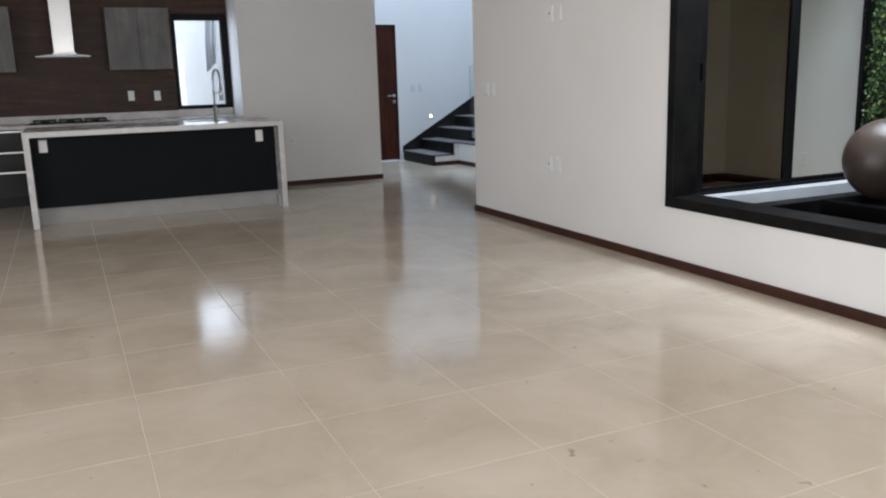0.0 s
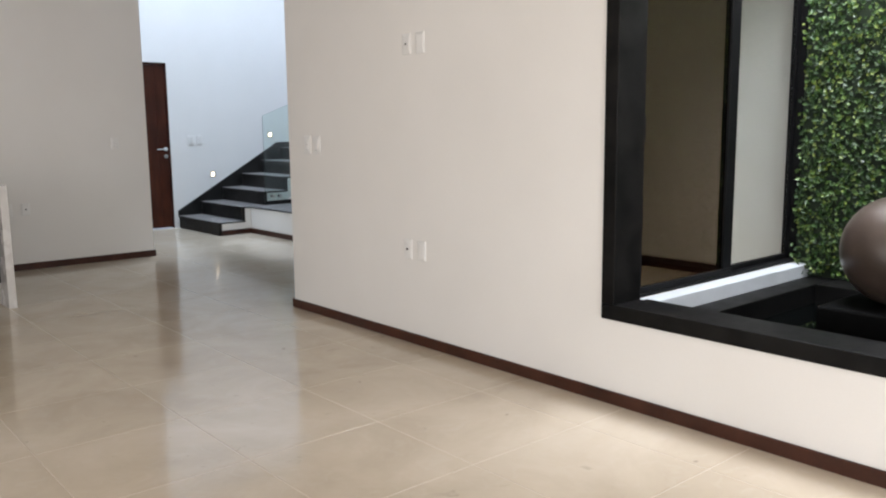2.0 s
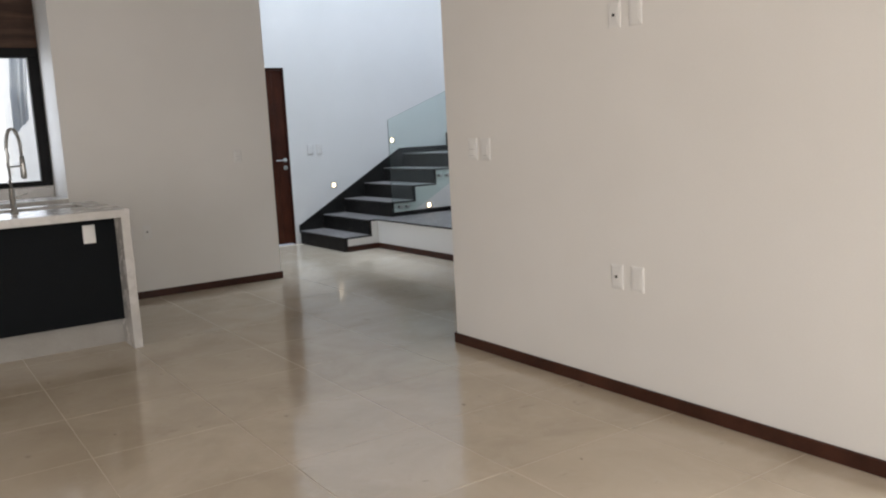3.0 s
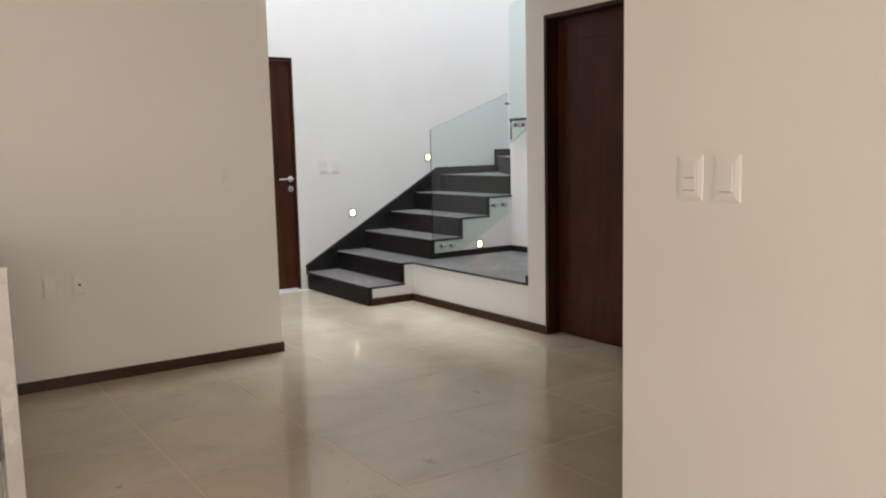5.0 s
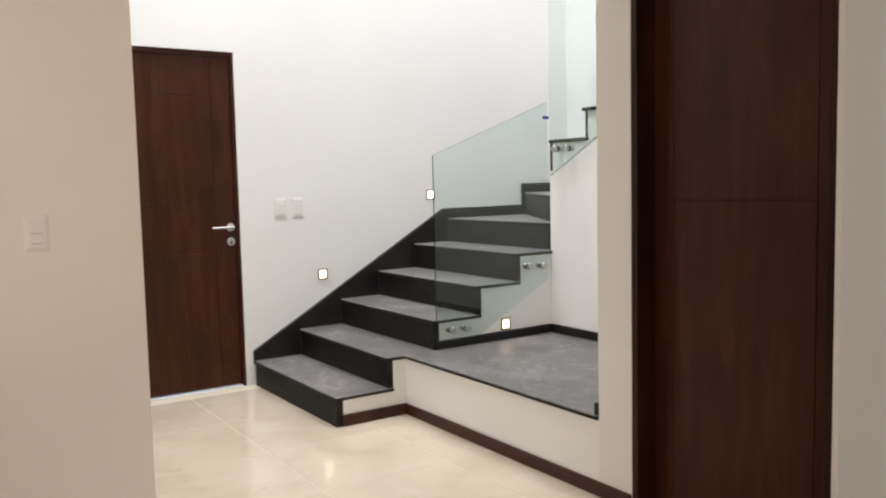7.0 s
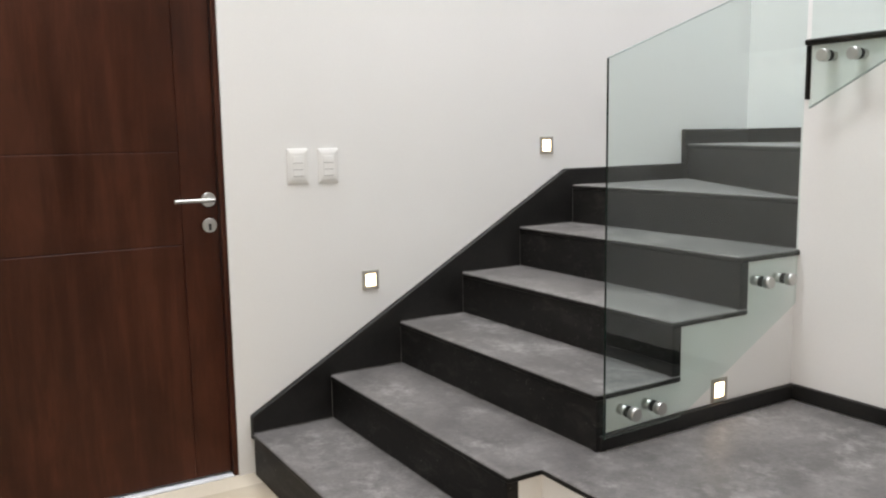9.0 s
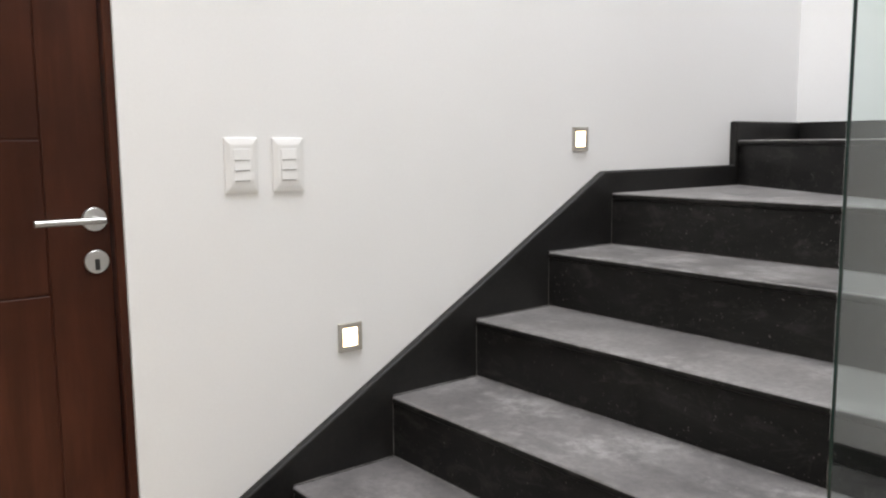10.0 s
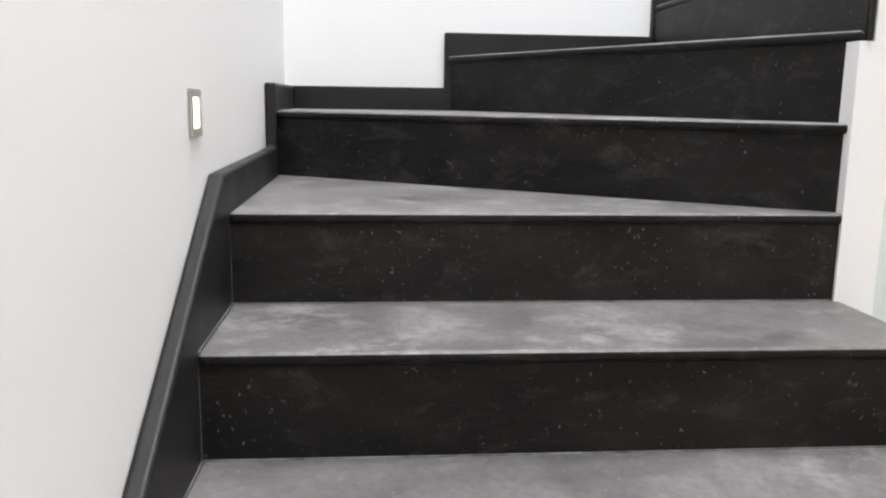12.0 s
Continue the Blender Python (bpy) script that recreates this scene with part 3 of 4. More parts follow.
def tread_part(pts, z):
    t = part("tread", prism(pts, "z", z - TH, z, 0.008, 3), TREAD, stairs, "dusty worn stone tread with top light in its grey")
    t.data.materials.append(RISER)             # bare stone on the edges, dust and painted top light on the top
    for f in t.data.polygons:
        f.material_index = 0 if f.normal.z > 0.6 else 1


def riser_part(a, b, z0, z1):
    """A thin upright slab between two plan points, its face to the right of the way from a to b."""
    a, b = Vector((*a, 0)), Vector((*b, 0))
    d = (b - a).normalized()
    nrm = Vector((-d.y, d.x, 0)) * 0.036
    pts = [(p.x, p.y) for p in (a, b, b + nrm, a + nrm)]
    part("riser", prism(pts, "z", z0, z1), RISER, stairs, "black stone riser with pale flecks")


WY = -0.028
tread_part([(NOSE[0], RUN_Y), (NOSE[1] + 0.045, RUN_Y), (NOSE[1] + 0.045, WY), (NOSE[0], WY)], level(1))
tread_part([(NOSE[1], RUN_Y), (HALL_X - 0.012, RUN_Y), (HALL_X - 0.012, -2.704), (1.512, -2.704), (1.512, RUN_Y - 0.003), (NOSE[2] + 0.045, RUN_Y - 0.003), (NOSE[2] + 0.045, WY), (NOSE[1], WY)], PLAT)
for k in (3, 4, 5):
    tread_part([(NOSE[k - 1], RUN_Y), (NOSE[k] + 0.045, RUN_Y), (NOSE[k] + 0.045, WY), (NOSE[k - 1], WY)], level(k))
for k in (1, 2, 3, 4, 5, 6):
    x = NOSE[k - 1] + OVER
    riser_part((x, WY), (x, RUN_Y + 0.004 if k > 2 else side - 0.002), level(k - 1) if k > 1 else 0.0, level(k) - TH)
W7, W8, W9 = (2.274, WY), (BACK_X - 0.021, -0.521), (BACK_X - 0.021, -1.186)


def set_back(p, q, d):
    """The line p to q shifted by d to its left."""
    p, q = Vector(p), Vector(q)
    w = (q - p).normalized()
    s = Vector((-w.y, w.x)) * d
    return (p + s)[:], (q + s)[:]


tread_part([(NOSE[5], RUN_Y), (1.60, RUN_Y), (2.33, WY), (NOSE[5], WY)], level(6))
tread_part([PIVOT, (1.62, -1.19), (BACK_X - 0.021, -0.56), (BACK_X - 0.021, WY), W7][::-1], level(7))
tread_part([PIVOT, (1.556, -1.202), (BACK_X - 0.021, -1.23), W8][::-1], level(8))
part("winder_base", prism([(1.60, -1.185), (2.30, -0.022), (BACK_X, -0.022), (BACK_X, -1.185)], "z", level(6) - TH, level(7) - TH), RISER, stairs)
part("winder_base", prism([(1.63, -1.185), (BACK_X, -0.575), (BACK_X, -1.185)], "z", level(7) - TH, level(8) - TH), RISER, stairs)
for k, w in ((7, W7), (8, W8), (9, W9)):
    w2 = Vector(w) + (Vector(w) - Vector(PIVOT)).normalized() * (0.0 if k == 9 else 0.02)
    p, q = set_back(w2, (PIVOT[0], W9[1]) if k == 9 else PIVOT, 0.010)
    riser_part(p, q, level(k - 1) - (TH if k > 7 else 0), level(k) - TH)
for i in range(6):
    k = 9 + i
    tread_part([(1.508, UP[i]), (BACK_X - 0.021, UP[i]), (BACK_X - 0.021, UP[i + 1] - 0.04), (1.508, UP[i + 1] - 0.04)], level(k))
    if i:
        riser_part((BACK_X - 0.021, UP[i] - 0.024), (1.536, UP[i] - 0.024), level(k - 1), level(k) - TH)
        part("edge_strip", box((1.521, UP[i] - 0.032, level(k - 1)), (1.53, UP[i] - 0.023, level(k) - TH)), RISER, stairs)
part("edge_strip", box((1.523, W9[1] - 0.019, level(8) - 0.02), (1.53, W9[1] - 0.011, level(9) - TH)), RISER, stairs)
# pale joint lines where treads, risers and skirting meet
for k in range(1, 7):
    x = NOSE[k - 1] + OVER
    z0 = level(k - 1) if k > 1 else 0.0
    part("joint", box((x - 0.0015, WY - 0.0015, z0), (x + 0.001, WY + 0.001, level(k) - TH)), CAULK, stairs)
    if k > 1:
        part("joint", box((x - 0.0025, RUN_Y + 0.02, z0), (x + 0.001, WY, z0 + 0.0025)), CAULK, stairs)
        part("joint", box((NOSE[k - 2] + 0.006, WY - 0.0025, z0), (x, WY + 0.001, z0 + 0.0025)), CAULK, stairs)
# skirtings that climb with the steps
part("skirting", prism([(0.0, 0.135), (0.0, 0.226), (1.5, 1.095), (2.262, 1.098), (2.262, 1.266), (BACK_X - 0.02, 1.266), (BACK_X - 0.02, 0.135)], "y", -0.029, -0.0005, 0.007, 3), BLACK_STONE, stairs, "black cement skirting climbing along the wall")
part("skirting", prism([(-0.02, 1.0), (-0.02, 1.266), (-0.513, 1.266), (-0.513, 1.44), (-1.19, 1.44), (-1.19, 1.61), (-1.49, 1.61), (-1.49, 1.78), (-1.785, 1.78), (-1.785, 1.0)][::-1], "x", BACK_X - 0.026, BACK_X - 0.0005, 0.004, 2), BLACK_STONE, stairs)
part("skirting", prism([(0.64, PLAT), (0.64, PLAT + 0.048), (0.93, PLAT + 0.052), (1.53, PLAT + 0.052), (1.53, PLAT)], "y", side - 0.02, side, 0.006, 3), BLACK_STONE, stairs)
part("skirting", box((1.511, -2.70, PLAT), (1.53, side - 0.02, PLAT + 0.052), 0.003), BLACK_STONE, stairs)

part("skirting", box((HALL_X - 0.010, -2.7045, PLAT), (1.511, -2.688, PLAT + 0.052), 0.003), BLACK_STONE, stairs)

# ---- glass balustrade ----
def standoff(parent, x, y, z, axis):
    """Round steel fixing through the glass; axis points out of the wall."""
    m = look((x, y, z), (x - axis[0], y - axis[1], z))
    s = part("standoff", lathe([(0.016, -0.034), (0.016, -0.006)], m, 20), STEEL, parent, "round stainless steel standoff")
    part("gasket", lathe([(0.0175, -0.006), (0.0175, -0.001)], m, 20), RUBBER, s, "black rubber washer")
    part("cap", lathe([(0.018, 0.013), (0.020, 0.015), (0.020, 0.033), (0.018, 0.036)], m, 20), STEEL, s)


def glass_panel(label, pts, axis, a, b):
    p = thing("glass_balustrade", label=label, category="balustrade", group="stair balustrade")
    pane = part("pane", prism(pts, axis, a, b), GREEN_GLASS, p, "pale green clear glass pane")
    pane.visible_shadow = False
    return p


bal = glass_panel("clear pale green glass balustrade beside the lower steps", [(0.629, 0.386), (0.93, 0.392), (1.468, 0.680), (1.468, 1.761), (0.633, 1.442)], "y", -1.235, -1.226)
part("edge", box((0.6262, -1.2355, 0.386), (0.629, -1.2305, 1.442)), GLASS_EDGE, bal, "dark polished glass edge")
part("edge", prism([(0.633, 1.4425), (1.468, 1.7615), (1.468, 1.7640), (0.633, 1.4450)], "y", -1.235, -1.226), EDGE_PALE, bal, "grey green glass edge")
for x, z in ((0.735, 0.442), (0.837, 0.441), (1.313, 0.766), (1.424, 0.765)):
    standoff(bal, x, -1.219, z, (0, -1))
ub = glass_panel("clear pale green glass balustrade beside the upper steps", [(-1.240, 1.318), (-3.0, 2.26), (-3.0, 3.39), (-1.240, 2.505)][::-1], "x", 1.484, 1.496)
part("edge", prism([(-1.240, 1.3155), (-3.0, 2.2575), (-3.0, 2.26), (-1.240, 1.318)][::-1], "x", 1.484, 1.496), EDGE_PALE, ub, "grey green glass edge")
for y, z in ((-1.289, 1.478), (-1.39, 1.475), (-2.05, 1.90), (-2.15, 1.90)):
    standoff(ub, 1.501, y, z, (-1, 0))
solid("tape_strip", box((1.430, -1.2385, 1.660), (1.480, -1.2365, 1.678), 0.0005, 1), TAPE, "small strip of blue masking tape on glass", "tape")


# ---- step lights ----
def step_light(m, label):
    """Square recessed light: steel bezel and glowing lens, facing local -y."""
    t = thing("step_light", m, label, "wall light", group="recessed step lights")
    bz = bmesh.new()
    for lo, hi in (((-0.036, -0.006, -0.038), (0.036, 0, -0.024)), ((-0.036, -0.006, 0.024), (0.036, 0, 0.038)), ((-0.036, -0.006, -0.024), (-0.022, 0, 0.024)), ((0.022, -0.006, -0.024), (0.036, 0, 0.024))):
        box_into(bz, lo, hi, 0.001, 1)
    part("bezel", bz, SATIN, t, "satin nickel square bezel")
    part("lens", box((-0.022, -0.003, -0.024), (0.022, 0, 0.024)), LENS, t, "glowing warm white lens")
    return t


sl = step_light(pose(0.516, -0.0005, 0.685), "lit square step light with steel bezel on white wall")
copy_thing(sl, pose(1.405, -0.0005, 1.201))
copy_thing(sl, pose(1.16, side - 0.0205 + 0.02, 0.426))


# ---- switches and sockets ----
def plate(m, label, w=0.074, h=0.118, rockers=0, hole=False, category="switch", group=""):
    """Wall plate facing local -y with a raised centre, and rockers or a socket hole."""
    t = thing("wall_switch" if rockers else "wall_socket", m, label, category, group=group)
    pb = bmesh.new()                    # bevelled plate: wide foot, narrow front
    rings = []
    for y, kx, kz in ((0.0, 1.0, 1.0), (-0.0034, 1.0, 1.0), (-0.0045, 0.97, 0.98), (-0.0066, 0.78, 0.83), (-0.0074, 0.70, 0.76), (-0.0076, 0.64, 0.70)):
        x, z = w / 2 * kx, h / 2 * kz
        rings.append([pb.verts.new(c) for c in ((-x, y, -z), (x, y, -z), (x, y, z), (-x, y, z))])
    for a, c in zip(rings, rings[1:]):
        for q in range(4):
            pb.faces.new((a[q], a[(q + 1) % 4], c[(q + 1) % 4], c[q]))
    pb.faces.new(rings[-1])
    pb.faces.new(rings[0][::-1])
    bmesh.ops.recalc_face_normals(pb, faces=pb.faces[:])
    part("plate", pb, PLASTIC, t)
    part("insert", box((-w * 0.26, -0.0084, -h * 0.30), (w * 0.26, -0.006, h * 0.30), 0.0008, 1), PLASTIC, t)
    step = h * 0.56 / max(rockers, 1)
    for i in range(rockers):
        zc = (i - (rockers - 1) / 2) * step
        zl, zh = zc - step / 2 + 0.0012, zc + step / 2 - 0.0012
        part("rocker", prism([(-0.0080, zl), (-0.0106, zl), (-0.0104, zl + 0.002), (-0.0090, zh), (-0.0080, zh)], "x", -w * 0.23, w * 0.23), PLASTIC, t)
        # grey strip stands in for the shadow under the rocker's lip
        part("rocker_shade", box((-w * 0.23, -0.0087, zl - 0.0017), (w * 0.23, -0.0078, zl - 0.0002)), ROCKER_SHADE, t, "grey strip painted as rocker shadow")
    if hole:
        part("socket_hole", lathe([(0.007, 0.0), (0.007, 0.003), (0.004, 0.004)], look((0, -0.0085, 0), (0, 1, 0)), 14), PLASTIC_DARK, t, "dark round socket opening")
    return t


face_tv = lambda y, z: pose(TV_X - 0.0005, y, z, 0, 0, -90)
plate(face_tv(-5.556, 1.178), "white double rocker switch on white wall", 0.084, 0.124, 2, group="wall switches")
plate(face_tv(-5.676, 1.177), "white single rocker switch on white wall", 0.084, 0.124, 1, group="wall switches")
so = plate(face_tv(-6.655, 0.572), "white cable socket with a dark centre hole", hole=True, category="socket", group="wall sockets")
bl = plate(face_tv(-6.782, 0.572), "white blank cover plate on white wall", category="socket", group="wall sockets")
copy_thing(so, face_tv(-6.671, 1.764))
copy_thing(bl, face_tv(-6.795, 1.764))
copy_thing(bl, face_tv(-10.045, 1.168))
copy_thing(bl, pose(0.6595, -7.41, 0.53, 0, 0, -90))
ss = plate(pose(0.227, -0.0005, 1.143), "white triple rocker switch beside the entrance door", 0.084, 0.130, 3, group="wall switches")
copy_thing(ss, pose(0.350, -0.0005, 1.142))
face_k = lambda x, z, y=KIT_Y: pose(x, y - 0.0005, z)
plate(face_k(-1.508, 1.16), "white rocker switch on white wall", rockers=2, group="wall switches")
copy_thing(so, face_k(-2.365, 0.568))
copy_thing(bl, face_k(-2.515, 0.568))


# ---- doors ----
def lever(parent, x, y, z):
    """Round rose with a straight lever that points to -x, on a leaf facing -y."""
    h = part("handle", lathe([(0.026, 0.0), (0.026, 0.006), (0.024, 0.009)], look((x, y, z), (x, y + 1, z)), 28), STEEL, parent, "brushed steel round rose")
    part("neck", tube([(x, y - 0.008, z), (x, y - 0.042, z)], 0.008, 12), STEEL, h)
    part("lever", tube([(x + 0.012, y - 0.046, z), (x + 0.010, y - 0.046, z), (x - 0.126, y - 0.046, z), (x - 0.128, y - 0.046, z)], 0.007, 12), STEEL, h, "straight brushed steel lever")
    k = part("lock", lathe([(0.026, 0.0), (0.026, 0.005), (0.024, 0.008)], look((x, y, z - 0.092), (x, y + 1, z - 0.092)), 28), STEEL, parent, "round steel lock rose")
    part("keyway", box((x - 0.005, y - 0.0088, z - 0.110), (x + 0.005, y - 0.0075, z - 0.086), 0.001, 1), PLASTIC_DARK, k)


d1 = thing("door_1", label="closed walnut-stained wooden entrance door with steel lever", category="door", kind="structure")
leafbm = box((-1.03, 0.034, 0.016), (-0.070, 0.075, 2.105))
leaf = part("leaf", leafbm, DOOR_WOOD, d1)
g = 0.004
for z0, z1 in ((0.016, 0.882 - g), (0.882, 1.208 - g), (1.208, 1.86 - g), (1.86, 2.105)):
    part("panel", box((-1.03, 0.030, z0), (-0.197 - g, 0.034, z1), 0.001, 1), DOOR_WOOD, leaf)
part("panel", box((-0.197, 0.030, 0.016), (-0.070, 0.034, 2.105), 0.001, 1), DOOR_WOOD, leaf)
lever(d1, -0.103, 0.0300, 1.035)
for lo, hi in (((-0.067, 0.010, 0), (-0.048, 0.10, 2.135)), ((-1.06, 0.012, 0), (-1.033, 0.10, 2.135)), ((-1.033, 0.012, 2.108), (-0.067, 0.10, 2.135))):
    part("frame", box(lo, hi, 0.002, 1), DOOR_WOOD, d1, "thin red brown wooden frame")
# pale bluish strip stands in for daylight leaking under the leaf
part("door_glow_strip", box((-1.033, 0.003, -0.001), (-0.067, 0.10, 0.007), 0.002, 1), PALE_METAL, d1, "pale strip painted as light under the door")

d2 = thing("door_2", pose(HALL_X, 0, 0, 0, 0, -90), "closed dark brown wooden inner door in a deep frame", "door", kind="structure")
# local x runs towards -y of the world, local y into the wall
a2, b2 = -D2_A, -D2_B
l2 = part("leaf", box((a2 + 0.03, 0.104, 0.008), (b2 - 0.03, 0.145, 2.10)), DOOR_WOOD, d2)
fr2 = 0.12
for lo, hi in (((a2 + 0.03, 0.100, 0.008), (a2 + fr2 - g, 0.104, 2.10)), ((b2 - fr2 + g, 0.100, 0.008), (b2 - 0.03, 0.104, 2.10)), ((a2 + fr2, 0.100, 1.955), (b2 - fr2, 0.104, 2.10)),
               ((a2 + fr2, 0.100, 1.21), (b2 - fr2, 0.104, 1.955 - g)), ((a2 + fr2, 0.100, 0.008), (b2 - fr2, 0.104, 1.21 - g))):
    part("panel", box(lo, hi, 0.001, 1), DOOR_WOOD, l2)
for lo, hi in (((a2, 0.001, 0), (a2 + 0.028, 0.15, 2.13)), ((b2 - 0.028, 0.001, 0), (b2, 0.15, 2.13)), ((a2 + 0.028, 0.001, 2.102), (b2 - 0.028, 0.15, 2.13))):
    part("frame", box(lo, hi, 0.002, 1), FRAME_WOOD, d2, "deep dark brown door lining")

d3 = thing("door_3", DIAG, "closed dark brown wooden door with steel lever", "door", kind="structure")
l3 = part("leaf", box((D3_A + 0.03, 0.104, 0.008), (D3_B - 0.03, 0.145, 2.10)), DOOR_WOOD, d3)
for lo, hi in (((D3_A + 0.03, 0.100, 0.008), (D3_A + 0.2 - g, 0.104, 2.10)), ((D3_A + 0.2, 0.100, 0.008), (D3_B - 0.03, 0.104, 0.88 - g)), ((D3_A + 0.2, 0.100, 0.88), (D3_B - 0.03, 0.104, 1.245 - g)), ((D3_A + 0.2, 0.100, 1.245), (D3_B - 0.03, 0.104, 2.10))):
    part("panel", box(lo, hi, 0.001, 1), DOOR_WOOD, l3)
h3 = part("handle", lathe([(0.026, 0.0), (0.026, 0.006), (0.024, 0.009)], look((D3_A + 0.085, 0.1, 1.012), (D3_A + 0.085, 1, 1.012)), 28), STEEL, d3, "brushed steel round rose")
part("lever", tube([(D3_A + 0.085, 0.092, 1.012), (D3_A + 0.085, 0.06, 1.012), (D3_A + 0.097, 0.048, 1.012), (D3_A + 0.19, 0.048, 1.012)], 0.007, 12), STEEL, h3)
for lo, hi in (((D3_A, -0.002, 0), (D3_A + 0.028, 0.15, 2.13)), ((D3_B - 0.028, -0.002, 0), (D3_B, 0.15, 2.13)), ((D3_A + 0.028, -0.002, 2.102), (D3_B - 0.028, 0.15, 2.13))):
    part("frame", box(lo, hi, 0.002, 1), FRAME_WOOD, d3, "deep dark brown door lining")

# ---- framed opening to the patio ----
pw = thing("window_1", label="black granite frame of the wide patio opening", category="window frame", kind="structure")
FW, FD = 0.072, 0.192
for lo, hi in (((TV_X - 0.012, WIN_Y0, WIN_Z0), (TV_X + FD, WIN_Y1, WIN_Z0 + FW)), ((TV_X - 0.012, WIN_Y0, WIN_Z1 - FW), (TV_X + FD, WIN_Y1, WIN_Z1)),
               ((TV_X - 0.012, WIN_Y0, WIN_Z0 + FW), (TV_X + FD, WIN_Y0 + FW, WIN_Z1 - FW)), ((TV_X - 0.012, WIN_Y1 - FW, WIN_Z0 + FW), (TV_X + FD, WIN_Y1, WIN_Z1 - FW))):
    part("frame_slab", box(lo, hi, 0.004, 2), FRAME_STONE, pw)

# ---- patio pond ----
LZ = WIN_Z0 + FW
POND_Z, CURB_Z = 0.37, 0.446
pond = thing("pond_surround", label="black stone ledge round a dark pond", category="pond", kind="structure")
for lo, hi in (((TV_X + FD + 0.003, -10.0, 0.0), (TV_X + FD + 0.04, -8.19, LZ - 0.004)), ((TV_X + FD + 0.04, -8.34, 0.0), (0.55, -8.19, POND_Z)), ((0.28, -9.74, 0.0), (0.55, -8.34, POND_Z)), ((TV_X + FD + 0.04, -10.0, 0.0), (0.55, -9.74, POND_Z))):
    part("ledge", box(lo, hi, 0.004, 2), FRAME_STONE, pond)
solid("water", box((TV_X + FD + 0.04, -9.74, 0.0), (0.28, -8.34, 0.26)), WATER, "dark still water in the pond", "water", "structure")
solid("curb", prism([(-8.189, 0.0), (-8.184, CURB_Z - 0.004), (-8.1, CURB_Z), (-8.1, 0.0)], "x", TV_X + FD + 0.003, 0.55, 0.003, 1), WHITE_CURB, "white painted curb below the sliding door", "curb", "structure")
solid("fountain_pedestal", box((-0.79, -9.36, 0.0), (-0.26, -8.84, 0.488), 0.012, 2), PEDESTAL, "square black stone pedestal standing in the pond", "pedestal")
sph = []
for i in range(25):
    a = math.pi * (i + 0.5) / 25
    sph.append((0.245 * math.sin(a), -0.245 * math.cos(a)))
ball = thing("sphere_fountain", pose(-0.517, -9.075, 0.731), "large brown glazed ceramic sphere fountain on pedestal", "fountain")
part("sphere", lathe(sph, seg=48), GLAZE, ball)
part("nozzle", lathe([(0.024, 0.242), (0.022, 0.249), (0.014, 0.252), (0.012, 0.246)], seg=20), SATIN, ball, "small metal water outlet")

# sliding door beside the pond
sd = thing("sliding_door", label="black aluminium sliding door with smoked glass", category="sliding door", kind="structure")
SZ0, SZ1 = 0.4475, 2.45
SY = -8.098


def rail(lo, hi, lab=""):
    part("frame", box(lo, hi, 0.003, 1), ALUMINIUM_BLACK, sd, lab)


rail((TV_X + 0.203, SY, SZ0), (0.56, SY + 0.09, SZ0 + 0.016))
rail((TV_X + 0.203, SY, SZ1 - 0.05), (0.56, SY + 0.09, SZ1))
rail((TV_X + 0.203, SY, SZ0 + 0.016), (TV_X + 0.26, SY + 0.09, SZ1 - 0.05))
rail((0.53, SY, SZ0 + 0.016), (0.56, SY + 0.09, SZ1 - 0.05))
for x0, x1, y, st in ((TV_X + 0.262, -0.20, SY + 0.012, 0.085), (-0.245, 0.528, SY + 0.05, 0.032)):
    s = part("sash", boxes([((x0, y, SZ0 + 0.017), (x1, y + 0.03, SZ0 + 0.047)), ((x0, y, SZ1 - 0.11), (x1, y + 0.03, SZ1 - 0.052)), ((x0, y, SZ0 + 0.047), (x0 + 0.07, y + 0.03, SZ1 - 0.11)), ((x1 - st, y, SZ0 + 0.047), (x1, y + 0.03, SZ1 - 0.11))], 0.002), ALUMINIUM_BLACK, sd)
    pn = part("pane", box((x0 + 0.071, y + 0.012, SZ0 + 0.048), (x1 - st - 0.001, y + 0.018, SZ1 - 0.111)), SMOKED_DIM_GLASS if x0 < -1 else CLEAR_GLASS, s, "smoked glass pane with the room's dimness in its tint" if x0 < -1 else "clear glass pane")
    pn.visible_shadow = False

part("pull_handle", box((-1.098, SY - 0.022, 1.215), (-1.076, SY + 0.011, 1.335), 0.004, 2), ALUMINIUM_BLACK, sd, "black aluminium pull handle")

# green wall: a panel and its leaves
solid("planting_panel", box((0.52, -9.99, POND_Z + 0.002), (0.56, -8.105, 4.2)), BACKING, "dark backing panel of the green wall", "panel", "structure")
rng = random.Random(7)
verts, faces = [], []
